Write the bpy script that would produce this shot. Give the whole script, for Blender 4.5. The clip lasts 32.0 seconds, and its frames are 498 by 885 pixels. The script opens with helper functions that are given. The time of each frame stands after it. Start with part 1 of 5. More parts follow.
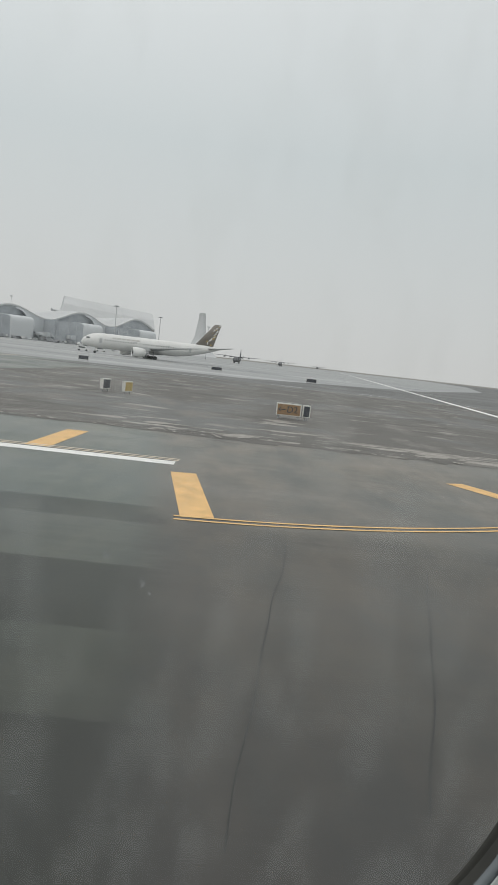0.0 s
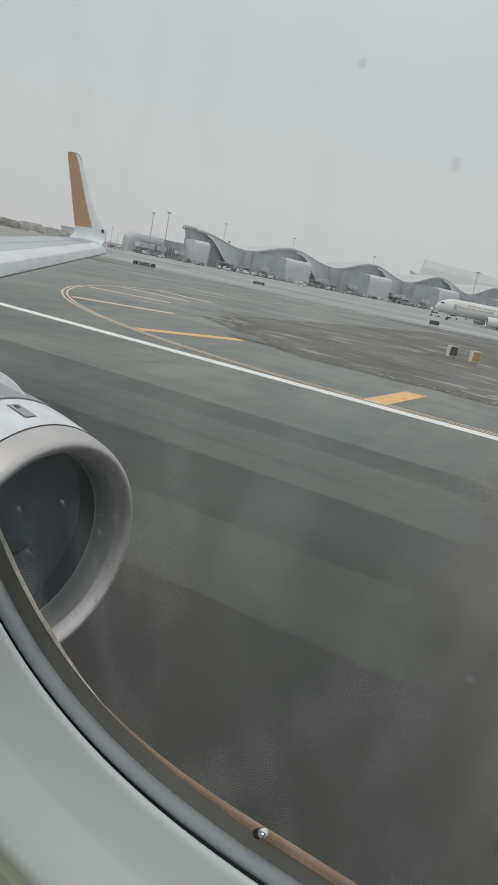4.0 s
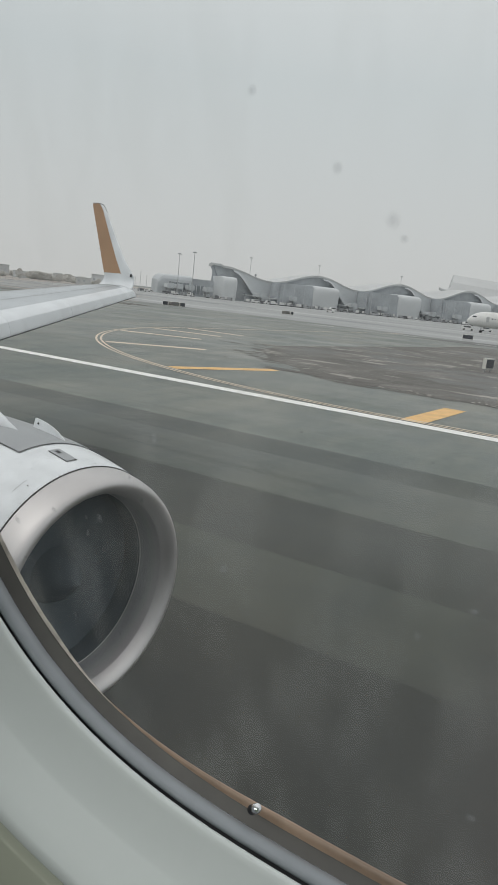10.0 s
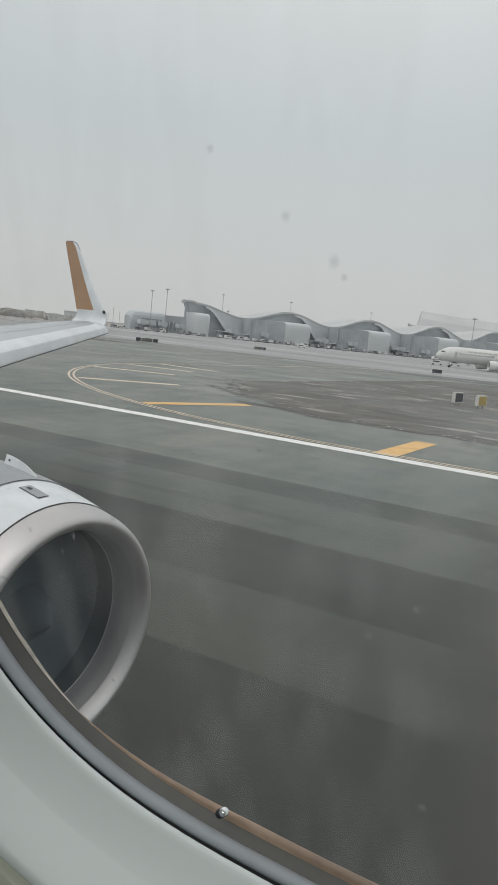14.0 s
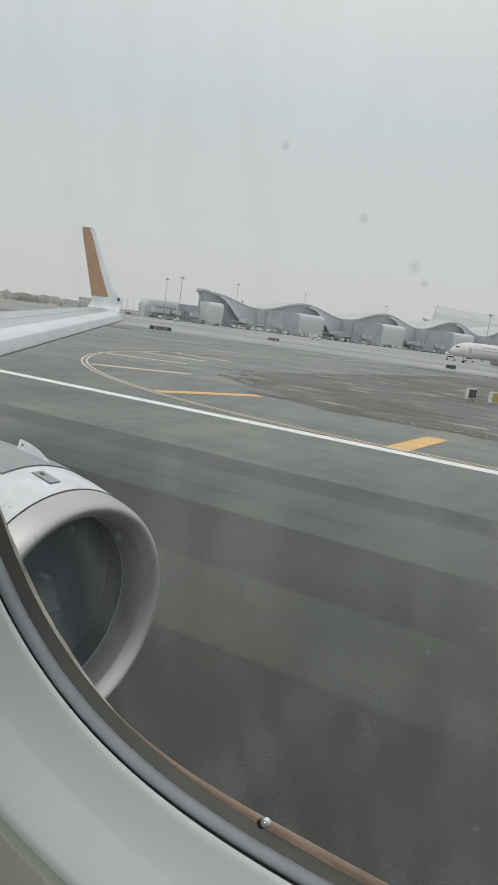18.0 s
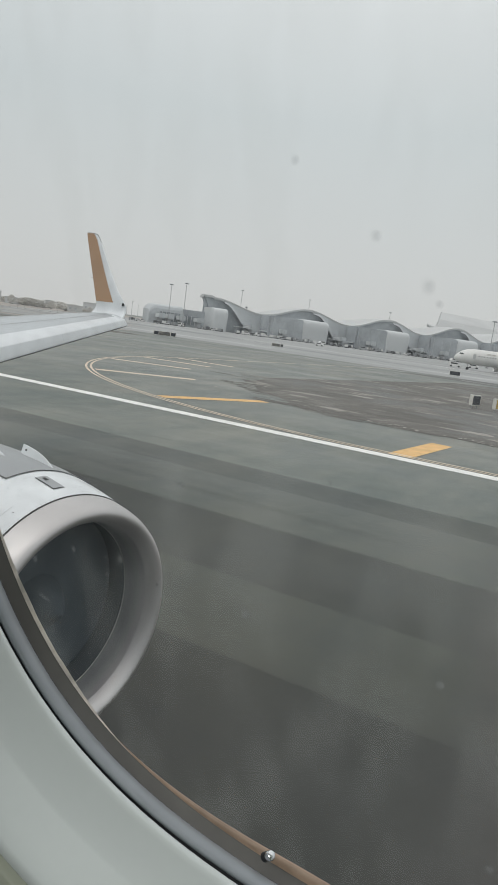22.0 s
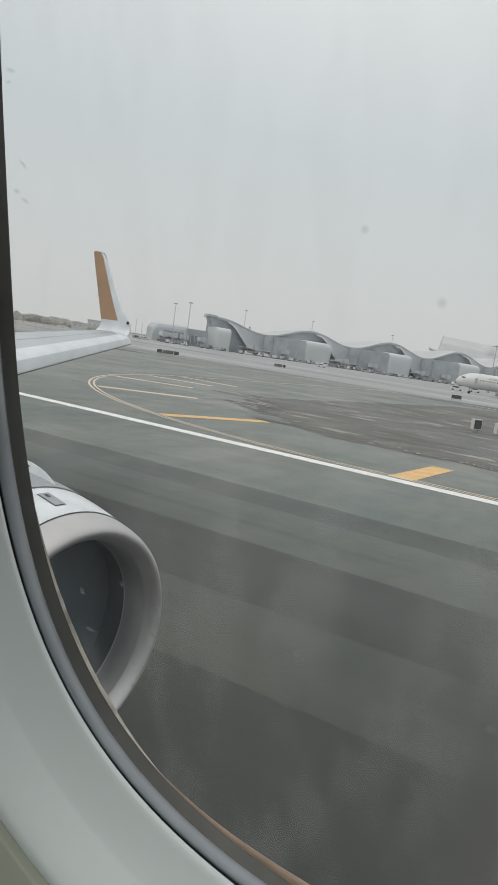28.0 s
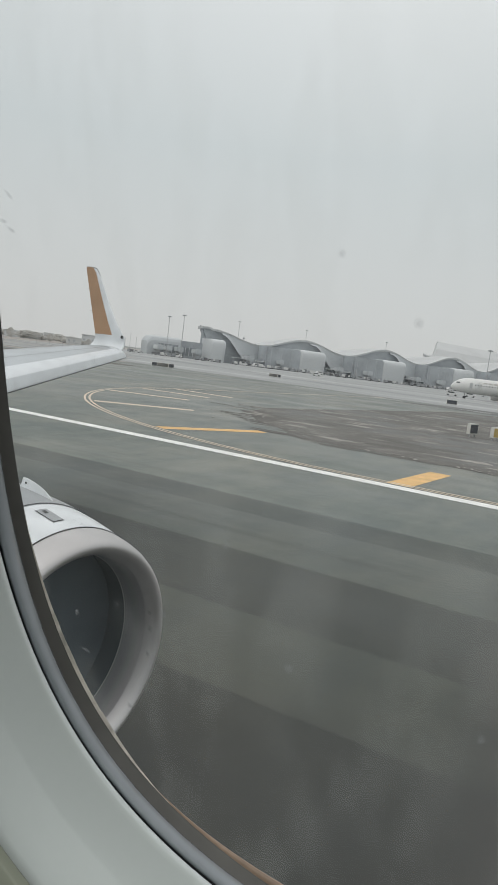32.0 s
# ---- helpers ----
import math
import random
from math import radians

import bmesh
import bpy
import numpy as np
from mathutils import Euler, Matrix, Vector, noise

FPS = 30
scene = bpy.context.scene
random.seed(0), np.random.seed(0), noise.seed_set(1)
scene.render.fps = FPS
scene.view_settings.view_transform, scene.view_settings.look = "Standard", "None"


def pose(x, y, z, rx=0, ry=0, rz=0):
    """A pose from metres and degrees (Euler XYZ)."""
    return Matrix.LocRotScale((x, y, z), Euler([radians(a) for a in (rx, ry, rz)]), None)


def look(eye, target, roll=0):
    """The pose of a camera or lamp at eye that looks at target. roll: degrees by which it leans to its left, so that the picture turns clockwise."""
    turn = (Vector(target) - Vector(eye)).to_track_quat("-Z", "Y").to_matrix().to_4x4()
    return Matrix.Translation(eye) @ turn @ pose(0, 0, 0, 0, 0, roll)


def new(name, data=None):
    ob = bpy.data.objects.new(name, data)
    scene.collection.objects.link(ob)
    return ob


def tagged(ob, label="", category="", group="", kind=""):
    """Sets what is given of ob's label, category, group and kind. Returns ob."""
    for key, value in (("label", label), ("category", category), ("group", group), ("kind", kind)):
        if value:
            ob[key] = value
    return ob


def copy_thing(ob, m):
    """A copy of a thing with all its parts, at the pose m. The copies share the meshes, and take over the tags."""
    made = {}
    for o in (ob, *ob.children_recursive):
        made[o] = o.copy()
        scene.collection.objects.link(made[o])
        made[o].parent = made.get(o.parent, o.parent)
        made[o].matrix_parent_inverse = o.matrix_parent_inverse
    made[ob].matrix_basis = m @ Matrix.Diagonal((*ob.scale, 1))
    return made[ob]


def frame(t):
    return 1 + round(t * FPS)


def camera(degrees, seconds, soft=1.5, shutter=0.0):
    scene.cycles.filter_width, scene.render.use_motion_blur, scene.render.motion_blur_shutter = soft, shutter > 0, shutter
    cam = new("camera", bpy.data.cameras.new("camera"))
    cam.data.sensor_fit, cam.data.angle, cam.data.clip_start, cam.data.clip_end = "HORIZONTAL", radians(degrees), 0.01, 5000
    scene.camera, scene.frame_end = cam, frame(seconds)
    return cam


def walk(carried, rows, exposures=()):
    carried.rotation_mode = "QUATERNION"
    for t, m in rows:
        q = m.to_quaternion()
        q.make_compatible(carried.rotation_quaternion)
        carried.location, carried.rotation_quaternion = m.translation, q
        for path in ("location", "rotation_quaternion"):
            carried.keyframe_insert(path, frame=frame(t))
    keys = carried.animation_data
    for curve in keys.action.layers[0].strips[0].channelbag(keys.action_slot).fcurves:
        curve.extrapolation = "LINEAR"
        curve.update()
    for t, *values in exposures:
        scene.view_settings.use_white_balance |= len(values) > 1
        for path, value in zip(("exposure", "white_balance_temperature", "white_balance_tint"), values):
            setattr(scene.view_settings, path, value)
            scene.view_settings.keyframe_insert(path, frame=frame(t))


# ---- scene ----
cam = camera(40.2, 32.0, soft=0.55)


def gaze(x, y, z, aft, up, lean):
    """The camera at a seat by the window: degrees aft of straight out, up, and its lean to the left."""
    a, u = radians(aft), radians(up)
    return look((x, y, z), (x - math.sin(a) * math.cos(u), y + math.cos(a) * math.cos(u), z + math.sin(u)), lean)


# seconds, place, degrees aft, up, lean
SEAT = [
    (0, -0.017, -0.048, 4.184, -1.40, -6.90, 6.45),
    (0.5, 0.027, -0.039, 4.216, -2.60, -5.60, 5.90),
    (1, -0.008, -0.065, 4.208, -1.30, -7.70, 5.30),
    (1.5, 0.000, -0.057, 4.195, -0.40, -7.20, 5.60),
    (1.8, 0.005, -0.052, 4.186, 0.20, -6.80, 5.85),
    (2, 0.008, -0.050, 4.180, 2.60, -7.80, 6.20),
    (2.2, 0.001, -0.020, 4.145, 7.10, -9.10, 7.00),
    (2.4, -0.012, 0.022, 4.105, 12.40, -9.50, 10.00),
    (2.5, -0.0176, 0.0379, 4.0883, 18.91, -9.30, 10.97),
    (3, -0.0245, 0.0377, 4.0898, 25.46, -12.53, 11.75),
    (3.5, -0.0211, 0.0382, 4.0901, 26.79, -12.84, 11.12),
    (4, -0.0214, 0.0400, 4.0918, 25.70, -14.03, 11.23),
    (4.5, -0.0148, 0.0390, 4.0886, 24.33, -12.68, 10.93),
    (6.5, -0.0166, 0.0380, 4.0870, 25.06, -12.86, 10.83),
    (7, -0.0195, 0.0387, 4.0885, 26.25, -13.26, 10.73),
    (7.5, -0.0133, 0.0407, 4.0884, 25.44, -12.67, 9.79),
    (8, -0.0115, 0.0443, 4.0912, 23.26, -14.07, 9.61),
    (8.5, 0.0001, 0.0371, 4.0822, 21.42, -9.12, 8.35),
    (9, -0.0011, 0.0382, 4.0882, 22.20, -11.35, 8.99),
    (9.5, 0.0048, 0.0386, 4.0908, 25.97, -12.13, 6.86),
    (10, 0.0075, 0.0353, 4.0891, 29.50, -12.01, 6.13),
    (10.5, 0.0117, 0.0336, 4.0879, 30.43, -10.70, 5.03),
    (11, 0.0103, 0.0259, 4.0828, 28.32, -9.12, 6.62),
    (11.5, 0.0139, 0.0271, 4.0833, 28.53, -8.95, 6.26),
    (12, 0.0128, 0.0277, 4.0854, 28.69, -9.56, 6.56),
    (12.5, 0.0160, 0.0254, 4.0854, 28.36, -8.93, 5.85),
    (13, 0.0181, 0.0261, 4.0874, 28.46, -9.20, 5.32),
    (13.5, 0.0200, 0.0228, 4.0867, 27.06, -8.57, 5.72),
    (14, 0.0188, 0.0222, 4.0883, 27.58, -8.87, 5.92),
    (14.5, 0.0196, 0.0224, 4.0873, 27.92, -8.59, 5.64),
    (15, 0.0095, 0.0190, 4.0858, 28.68, -8.14, 7.40),
    (15.5, 0.0120, 0.0194, 4.0862, 28.44, -8.32, 6.69),
    (17.5, 0.0042, 0.0173, 4.0883, 27.88, -9.17, 7.83),
    (18, 0.0040, 0.0210, 4.0900, 28.39, -9.75, 7.30),
    (18.5, 0.0031, 0.0158, 4.0890, 27.50, -8.12, 8.04),
    (19, 0.0083, 0.0173, 4.0898, 26.01, -8.15, 7.83),
    (19.5, 0.0129, 0.0226, 4.0950, 23.83, -9.11, 7.03),
    (20, 0.0095, 0.0187, 4.0941, 26.33, -8.58, 6.71),
    (20.5, -0.0001, 0.0237, 4.0985, 30.13, -10.57, 7.42),
    (21, 0.0036, 0.0216, 4.0925, 29.48, -8.63, 7.31),
    (21.5, 0.0017, 0.0228, 4.0912, 29.42, -8.56, 7.57),
    (22, -0.0003, 0.0265, 4.0932, 28.75, -9.32, 7.52),
    (22.5, 0.0003, 0.0226, 4.0937, 28.09, -8.28, 7.63),
    (23, 0.0047, 0.0200, 4.0956, 26.91, -7.76, 7.15),
    (23.5, -0.0025, 0.0185, 4.0959, 26.43, -8.22, 8.34),
    (24, -0.0049, 0.0188, 4.0954, 29.73, -8.40, 8.10),
    (24.5, -0.0019, 0.0159, 4.0954, 30.07, -7.89, 8.27),
    (25, 0.0009, 0.0144, 4.0984, 29.61, -7.67, 7.33),
    (25.5, -0.0009, 0.0130, 4.0960, 29.17, -7.42, 7.44),
    (27.5, -0.0082, 0.0123, 4.0972, 28.97, -7.32, 7.78),
    (28, -0.0112, 0.0121, 4.0995, 29.06, -7.70, 8.56),
    (28.5, -0.0128, 0.0144, 4.0962, 28.07, -6.98, 7.96),
    (29, -0.0161, 0.0171, 4.0968, 27.73, -7.72, 8.71),
    (29.5, -0.0153, 0.0155, 4.0966, 28.34, -7.35, 8.67),
    (30, -0.0160, 0.0138, 4.0994, 28.10, -7.42, 8.60),
    (30.5, -0.0186, 0.0205, 4.0920, 27.48, -7.50, 7.99),
    (31, -0.0225, 0.0273, 4.0871, 27.04, -6.97, 8.04),
    (31.5, -0.0144, 0.0190, 4.0932, 27.99, -6.32, 7.36),
    (32, -0.0078, 0.0110, 4.1029, 28.93, -6.79, 7.07),
]
walk(cam, [(r[0], gaze(*r[1:])) for r in SEAT], [(0, 0.0), (2.2, 0.0), (3.4, -0.10), (15.5, -0.08), (18, -0.02), (20, 0.0), (32, 0.0)])

# ---- light ----
world = bpy.data.worlds.new("overcast")
scene.world = world
world.use_nodes = True
wn, wl = world.node_tree.nodes, world.node_tree.links
sky = wn.new("ShaderNodeTexSky")
sky.sky_type = "NISHITA"
sky.sun_disc = False
sky.sun_elevation, sky.sun_rotation = radians(48), radians(-20)
sky.air_density, sky.dust_density, sky.ozone_density = 1.0, 6.0, 1.0
pale = wn.new("ShaderNodeHueSaturation")
pale.inputs["Saturation"].default_value = 0.12
dome = wn.new("ShaderNodeTexCoord")
height = wn.new("ShaderNodeSeparateXYZ")
cloud = wn.new("ShaderNodeValToRGB")
for e, (p, c) in zip([cloud.color_ramp.elements[0], cloud.color_ramp.elements[1], cloud.color_ramp.elements.new(0.5)],
                     [(0.0, (0.612, 0.622, 0.612)), (1.0, (0.520, 0.575, 0.595)), (0.28, (0.572, 0.624, 0.634))]):
    e.position, e.color = p, (*c, 1)
level = wn.new("ShaderNodeMixRGB")
level.blend_type = "MULTIPLY"
level.inputs["Fac"].default_value = 1.0
level.inputs["Color2"].default_value = (10, 10, 10, 1)
veil = wn.new("ShaderNodeMixRGB")
veil.inputs["Fac"].default_value = 0.95
wl.new(dome.outputs["Generated"], height.inputs[0])
wl.new(height.outputs["Z"], cloud.inputs["Fac"])
wl.new(cloud.outputs[0], level.inputs["Color1"])
wl.new(level.outputs[0], veil.inputs["Color2"])
wl.new(sky.outputs[0], pale.inputs["Color"])
wl.new(pale.outputs[0], veil.inputs["Color1"])
wl.new(veil.outputs[0], wn["Background"].inputs["Color"])
wn["Background"].inputs["Strength"].default_value = 0.097
sun = new("sun", bpy.data.lights.new("sun", "SUN"))
sun.data.energy, sun.data.angle, sun.data.color = 0.6, radians(25), (1.0, 0.97, 0.93)
sun.matrix_world = look((0, 0, 50), (10, 28, 0))
# unseen fill lamp without a fixture, added to brighten the lining round the window
cabin_fill = new("cabin_fill", bpy.data.lights.new("cabin_fill", "AREA"))
cabin_fill.data.shape, cabin_fill.data.size, cabin_fill.data.size_y = "RECTANGLE", 3.6, 0.35
cabin_fill.data.energy = 23
cabin_fill.data.color = (0.95, 1.0, 0.98)
cabin_fill.matrix_world = look((-0.2, -1.0, 5.22), (-0.2, -0.9, 4.0))


# ---- materials ----
def mat(name, color, rough=0.6, metal=0.0, vary=0.12, scale=3.0, fine=40.0, bump=0.0, tint=None, coord="Object", spec=0.5, rand=0.0):
    """Two scales of noise over a base colour, with relief."""
    m = bpy.data.materials.new(name)
    m.use_nodes = True
    n, l = m.node_tree.nodes, m.node_tree.links
    b = n["Principled BSDF"]
    tc = n.new("ShaderNodeTexCoord")
    n1, n2 = n.new("ShaderNodeTexNoise"), n.new("ShaderNodeTexNoise")
    n1.inputs["Scale"].default_value, n2.inputs["Scale"].default_value = scale, fine
    n1.inputs["Detail"].default_value, n2.inputs["Detail"].default_value = 5, 6
    l.new(tc.outputs[coord], n1.inputs["Vector"])
    l.new(tc.outputs[coord], n2.inputs["Vector"])
    dark = [c * (1 - vary) for c in color]
    light = [min(1, c * (1 + vary)) for c in color] if tint is None else list(tint)
    r1 = n.new("ShaderNodeValToRGB")
    r1.color_ramp.elements[0].position, r1.color_ramp.elements[1].position = 0.32, 0.68
    r1.color_ramp.elements[0].color, r1.color_ramp.elements[1].color = (*dark, 1), (*light, 1)
    l.new(n1.outputs["Fac"], r1.inputs["Fac"])
    mx = n.new("ShaderNodeMixRGB")
    mx.blend_type = "OVERLAY"
    mx.inputs["Fac"].default_value = vary
    l.new(r1.outputs[0], mx.inputs["Color1"])
    l.new(n2.outputs["Fac"], mx.inputs["Color2"])
    out = mx.outputs[0]
    if rand:
        oi = n.new("ShaderNodeObjectInfo")
        hs = n.new("ShaderNodeHueSaturation")
        mr = n.new("ShaderNodeMapRange")
        mr.inputs["To Min"].default_value, mr.inputs["To Max"].default_value = 1 - rand, 1 + rand
        l.new(oi.outputs["Random"], mr.inputs["Value"])
        l.new(mr.outputs[0], hs.inputs["Value"])
        l.new(out, hs.inputs["Color"])
        out = hs.outputs[0]
    l.new(out, b.inputs["Base Color"])
    rr = n.new("ShaderNodeMapRange")
    rr.inputs["To Min"].default_value, rr.inputs["To Max"].default_value = max(0.02, rough - 0.08), min(1, rough + 0.08)
    l.new(n2.outputs["Fac"], rr.inputs["Value"])
    l.new(rr.outputs[0], b.inputs["Roughness"])
    b.inputs["Metallic"].default_value = metal
    b.inputs["Specular IOR Level"].default_value = spec
    if bump:
        bp = n.new("ShaderNodeBump")
        bp.inputs["Strength"].default_value, bp.inputs["Distance"].default_value = bump, 0.02
        l.new(n2.outputs["Fac"], bp.inputs["Height"])
        l.new(bp.outputs[0], b.inputs["Normal"])
    return m


def tarmac_material():
    """Worn asphalt with long paving lanes, sealed seams, tyre rubber and damp patches."""
    m = bpy.data.materials.new("asphalt")
    m.use_nodes = True
    n, l = m.node_tree.nodes, m.node_tree.links
    b = n["Principled BSDF"]
    tc = n.new("ShaderNodeTexCoord")

    def noise_at(scale, vec=(1, 1, 1), detail=5, rough=0.55):
        mp = n.new("ShaderNodeMapping")
        mp.inputs["Scale"].default_value = vec
        l.new(tc.outputs["Object"], mp.inputs["Vector"])
        t = n.new("ShaderNodeTexNoise")
        t.inputs["Scale"].default_value, t.inputs["Detail"].default_value, t.inputs["Roughness"].default_value = scale, detail, rough
        l.new(mp.outputs[0], t.inputs["Vector"])
        return t.outputs["Fac"]

    def ramp(fac, stops):
        r = n.new("ShaderNodeValToRGB")
        e = r.color_ramp.elements
        while len(e) < len(stops):
            e.new(0.5)
        for k, (p, c) in enumerate(stops):
            e[k].position = p
            e[k].color = (*c, 1) if isinstance(c, tuple) else (c, c, c, 1)
        l.new(fac, r.inputs["Fac"])
        return r.outputs[0]

    def mix(kind, fac, a, c):
        x = n.new("ShaderNodeMixRGB")
        x.blend_type = kind
        x.inputs["Fac"].default_value = fac
        l.new(a, x.inputs["Color1"])
        l.new(c, x.inputs["Color2"])
        return x.outputs[0]

    # lanes along the taxi direction: the distance out from the aircraft, with a ragged edge
    sp = n.new("ShaderNodeSeparateXYZ")
    l.new(tc.outputs["Object"], sp.inputs[0])
    rag = n.new("ShaderNodeMath")
    rag.operation = "MULTIPLY_ADD"
    l.new(noise_at(1.3, (1, 1, 1), 7, 0.8), rag.inputs[0])
    rag.inputs[1].default_value = 0.16
    l.new(sp.outputs["Y"], rag.inputs[2])
    yy = n.new("ShaderNodeMapRange")
    yy.inputs["From Min"].default_value, yy.inputs["From Max"].default_value = 0.0, 40.0
    l.new(rag.outputs[0], yy.inputs["Value"])
    # lanes end at clean paving joints; darkening towards the aircraft paints in lost grazing sheen
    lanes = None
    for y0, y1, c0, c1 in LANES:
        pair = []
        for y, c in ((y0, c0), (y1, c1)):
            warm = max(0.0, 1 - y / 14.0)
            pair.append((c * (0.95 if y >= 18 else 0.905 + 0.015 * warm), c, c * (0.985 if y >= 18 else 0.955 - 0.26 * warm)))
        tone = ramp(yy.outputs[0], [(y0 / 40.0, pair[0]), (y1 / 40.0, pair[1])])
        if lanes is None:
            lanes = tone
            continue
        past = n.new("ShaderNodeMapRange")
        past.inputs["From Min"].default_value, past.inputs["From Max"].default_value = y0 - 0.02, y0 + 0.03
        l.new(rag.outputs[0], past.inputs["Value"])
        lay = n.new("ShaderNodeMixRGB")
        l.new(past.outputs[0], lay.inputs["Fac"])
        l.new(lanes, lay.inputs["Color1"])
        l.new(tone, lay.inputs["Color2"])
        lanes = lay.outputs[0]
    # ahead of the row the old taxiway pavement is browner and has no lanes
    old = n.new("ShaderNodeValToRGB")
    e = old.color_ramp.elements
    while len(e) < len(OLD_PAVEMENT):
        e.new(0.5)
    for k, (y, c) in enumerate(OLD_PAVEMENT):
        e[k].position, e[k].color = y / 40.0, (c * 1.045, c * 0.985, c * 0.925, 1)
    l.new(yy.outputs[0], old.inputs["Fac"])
    skew = n.new("ShaderNodeMath")
    skew.operation = "MULTIPLY_ADD"
    l.new(rag.outputs[0], skew.inputs[0])
    skew.inputs[1].default_value = 0.105
    l.new(sp.outputs["X"], skew.inputs[2])
    ahead = n.new("ShaderNodeMapRange")
    ahead.interpolation_type = "SMOOTHSTEP"
    ahead.inputs["From Min"].default_value, ahead.inputs["From Max"].default_value = -0.9, 0.7
    l.new(skew.outputs[0], ahead.inputs["Value"])
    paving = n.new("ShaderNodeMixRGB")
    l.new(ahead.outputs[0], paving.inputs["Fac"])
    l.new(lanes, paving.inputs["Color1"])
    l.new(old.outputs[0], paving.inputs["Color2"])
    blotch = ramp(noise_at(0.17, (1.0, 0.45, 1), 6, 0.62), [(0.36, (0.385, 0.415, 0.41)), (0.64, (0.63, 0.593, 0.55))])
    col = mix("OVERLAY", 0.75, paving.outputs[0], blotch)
    streak = ramp(noise_at(1.0, (0.05, 1.6, 1), 4, 0.6), [(0.35, 0.42), (0.65, 0.56)])
    col = mix("OVERLAY", 0.26, col, streak)
    # fine tyre streaks and paver ridges along the lanes
    ridge = ramp(noise_at(1.0, (0.035, 5.5, 1), 5, 0.7), [(0.34, 0.36), (0.66, 0.63)])
    col = mix("OVERLAY", 0.26, col, ridge)
    rubbed = ramp(noise_at(1.0, (0.018, 1.1, 1), 3, 0.5), [(0.60, 0.5), (0.70, 0.33)])
    col = mix("OVERLAY", 0.40, col, rubbed)
    cloud = ramp(noise_at(0.62, (1, 0.40, 1), 6, 0.68), [(0.38, (0.36, 0.395, 0.395)), (0.62, (0.615, 0.605, 0.555))])
    col = mix("OVERLAY", 0.6, col, cloud)
    grain = ramp(noise_at(38.0, (1, 1, 1), 4, 0.7), [(0.30, 0.36), (0.70, 0.62)])
    col = mix("OVERLAY", 0.13, col, grain)
    speck = ramp(noise_at(9.0, (1, 1, 1), 2, 0.5), [(0.74, (0, 0, 0)), (0.80, (0.10, 0.10, 0.09))])
    col = mix("ADD", 0.25, col, speck)
    l.new(col, b.inputs["Base Color"])
    damp = n.new("ShaderNodeMapRange")
    damp.inputs["From Min"].default_value, damp.inputs["From Max"].default_value = 0.35, 0.65
    damp.inputs["To Min"].default_value, damp.inputs["To Max"].default_value = 0.52, 0.80
    l.new(noise_at(0.10, (0.5, 1, 1), 4), damp.inputs["Value"])
    l.new(damp.outputs[0], b.inputs["Roughness"])
    bp = n.new("ShaderNodeBump")
    bp.inputs["Strength"].default_value, bp.inputs["Distance"].default_value = 0.08, 0.01
    l.new(noise_at(60.0), bp.inputs["Height"])
    l.new(bp.outputs[0], b.inputs["Normal"])
    return m


def patchy(name, layers, rough=0.9, bump=0.0):
    """Ground laid in ragged, drawn-out patches: each layer is (colour, scale along and across, from, to)."""
    m = bpy.data.materials.new(name)
    m.use_nodes = True
    n, l = m.node_tree.nodes, m.node_tree.links
    b = n["Principled BSDF"]
    tc = n.new("ShaderNodeTexCoord")
    out = None
    for k, (colour, along, across, lo, hi) in enumerate(layers):
        mp, nz = n.new("ShaderNodeMapping"), n.new("ShaderNodeTexNoise")
        mp.inputs["Scale"].default_value = (along, across, 1)
        mp.inputs["Location"].default_value = (3.7 * k, 1.9 * k, 0)
        nz.inputs["Scale"].default_value, nz.inputs["Detail"].default_value, nz.inputs["Roughness"].default_value = 1.0, 7, 0.62
        l.new(tc.outputs["Object"], mp.inputs["Vector"])
        l.new(mp.outputs[0], nz.inputs["Vector"])
        mr = n.new("ShaderNodeMapRange")
        mr.inputs["From Min"].default_value, mr.inputs["From Max"].default_value = lo, hi
        l.new(nz.outputs["Fac"], mr.inputs["Value"])
        mx = n.new("ShaderNodeMixRGB")
        l.new(mr.outputs[0], mx.inputs["Fac"])
        if out is None:
            mx.inputs["Color1"].default_value = (*[c * 0.86 for c in colour], 1)
        else:
            l.new(out, mx.inputs["Color1"])
        mx.inputs["Color2"].default_value = (*colour, 1)
        out = mx.outputs[0]
        last = nz.outputs["Fac"]
    l.new(out, b.inputs["Base Color"])
    b.inputs["Roughness"].default_value = rough
    if bump:
        bp = n.new("ShaderNodeBump")
        bp.inputs["Strength"].default_value, bp.inputs["Distance"].default_value = bump, 0.03
        l.new(last, bp.inputs["Height"])
        l.new(bp.outputs[0], b.inputs["Normal"])
    return m


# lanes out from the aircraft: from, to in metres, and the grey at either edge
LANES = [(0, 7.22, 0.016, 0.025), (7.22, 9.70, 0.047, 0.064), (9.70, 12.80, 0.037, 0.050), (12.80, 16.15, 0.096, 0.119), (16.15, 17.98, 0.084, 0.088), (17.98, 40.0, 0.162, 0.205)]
# in both lists lower greys near the aircraft stand in for lost grazing sheen
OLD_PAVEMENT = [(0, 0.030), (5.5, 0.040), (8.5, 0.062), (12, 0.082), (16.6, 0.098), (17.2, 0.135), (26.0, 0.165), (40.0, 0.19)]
ASPHALT = tarmac_material()
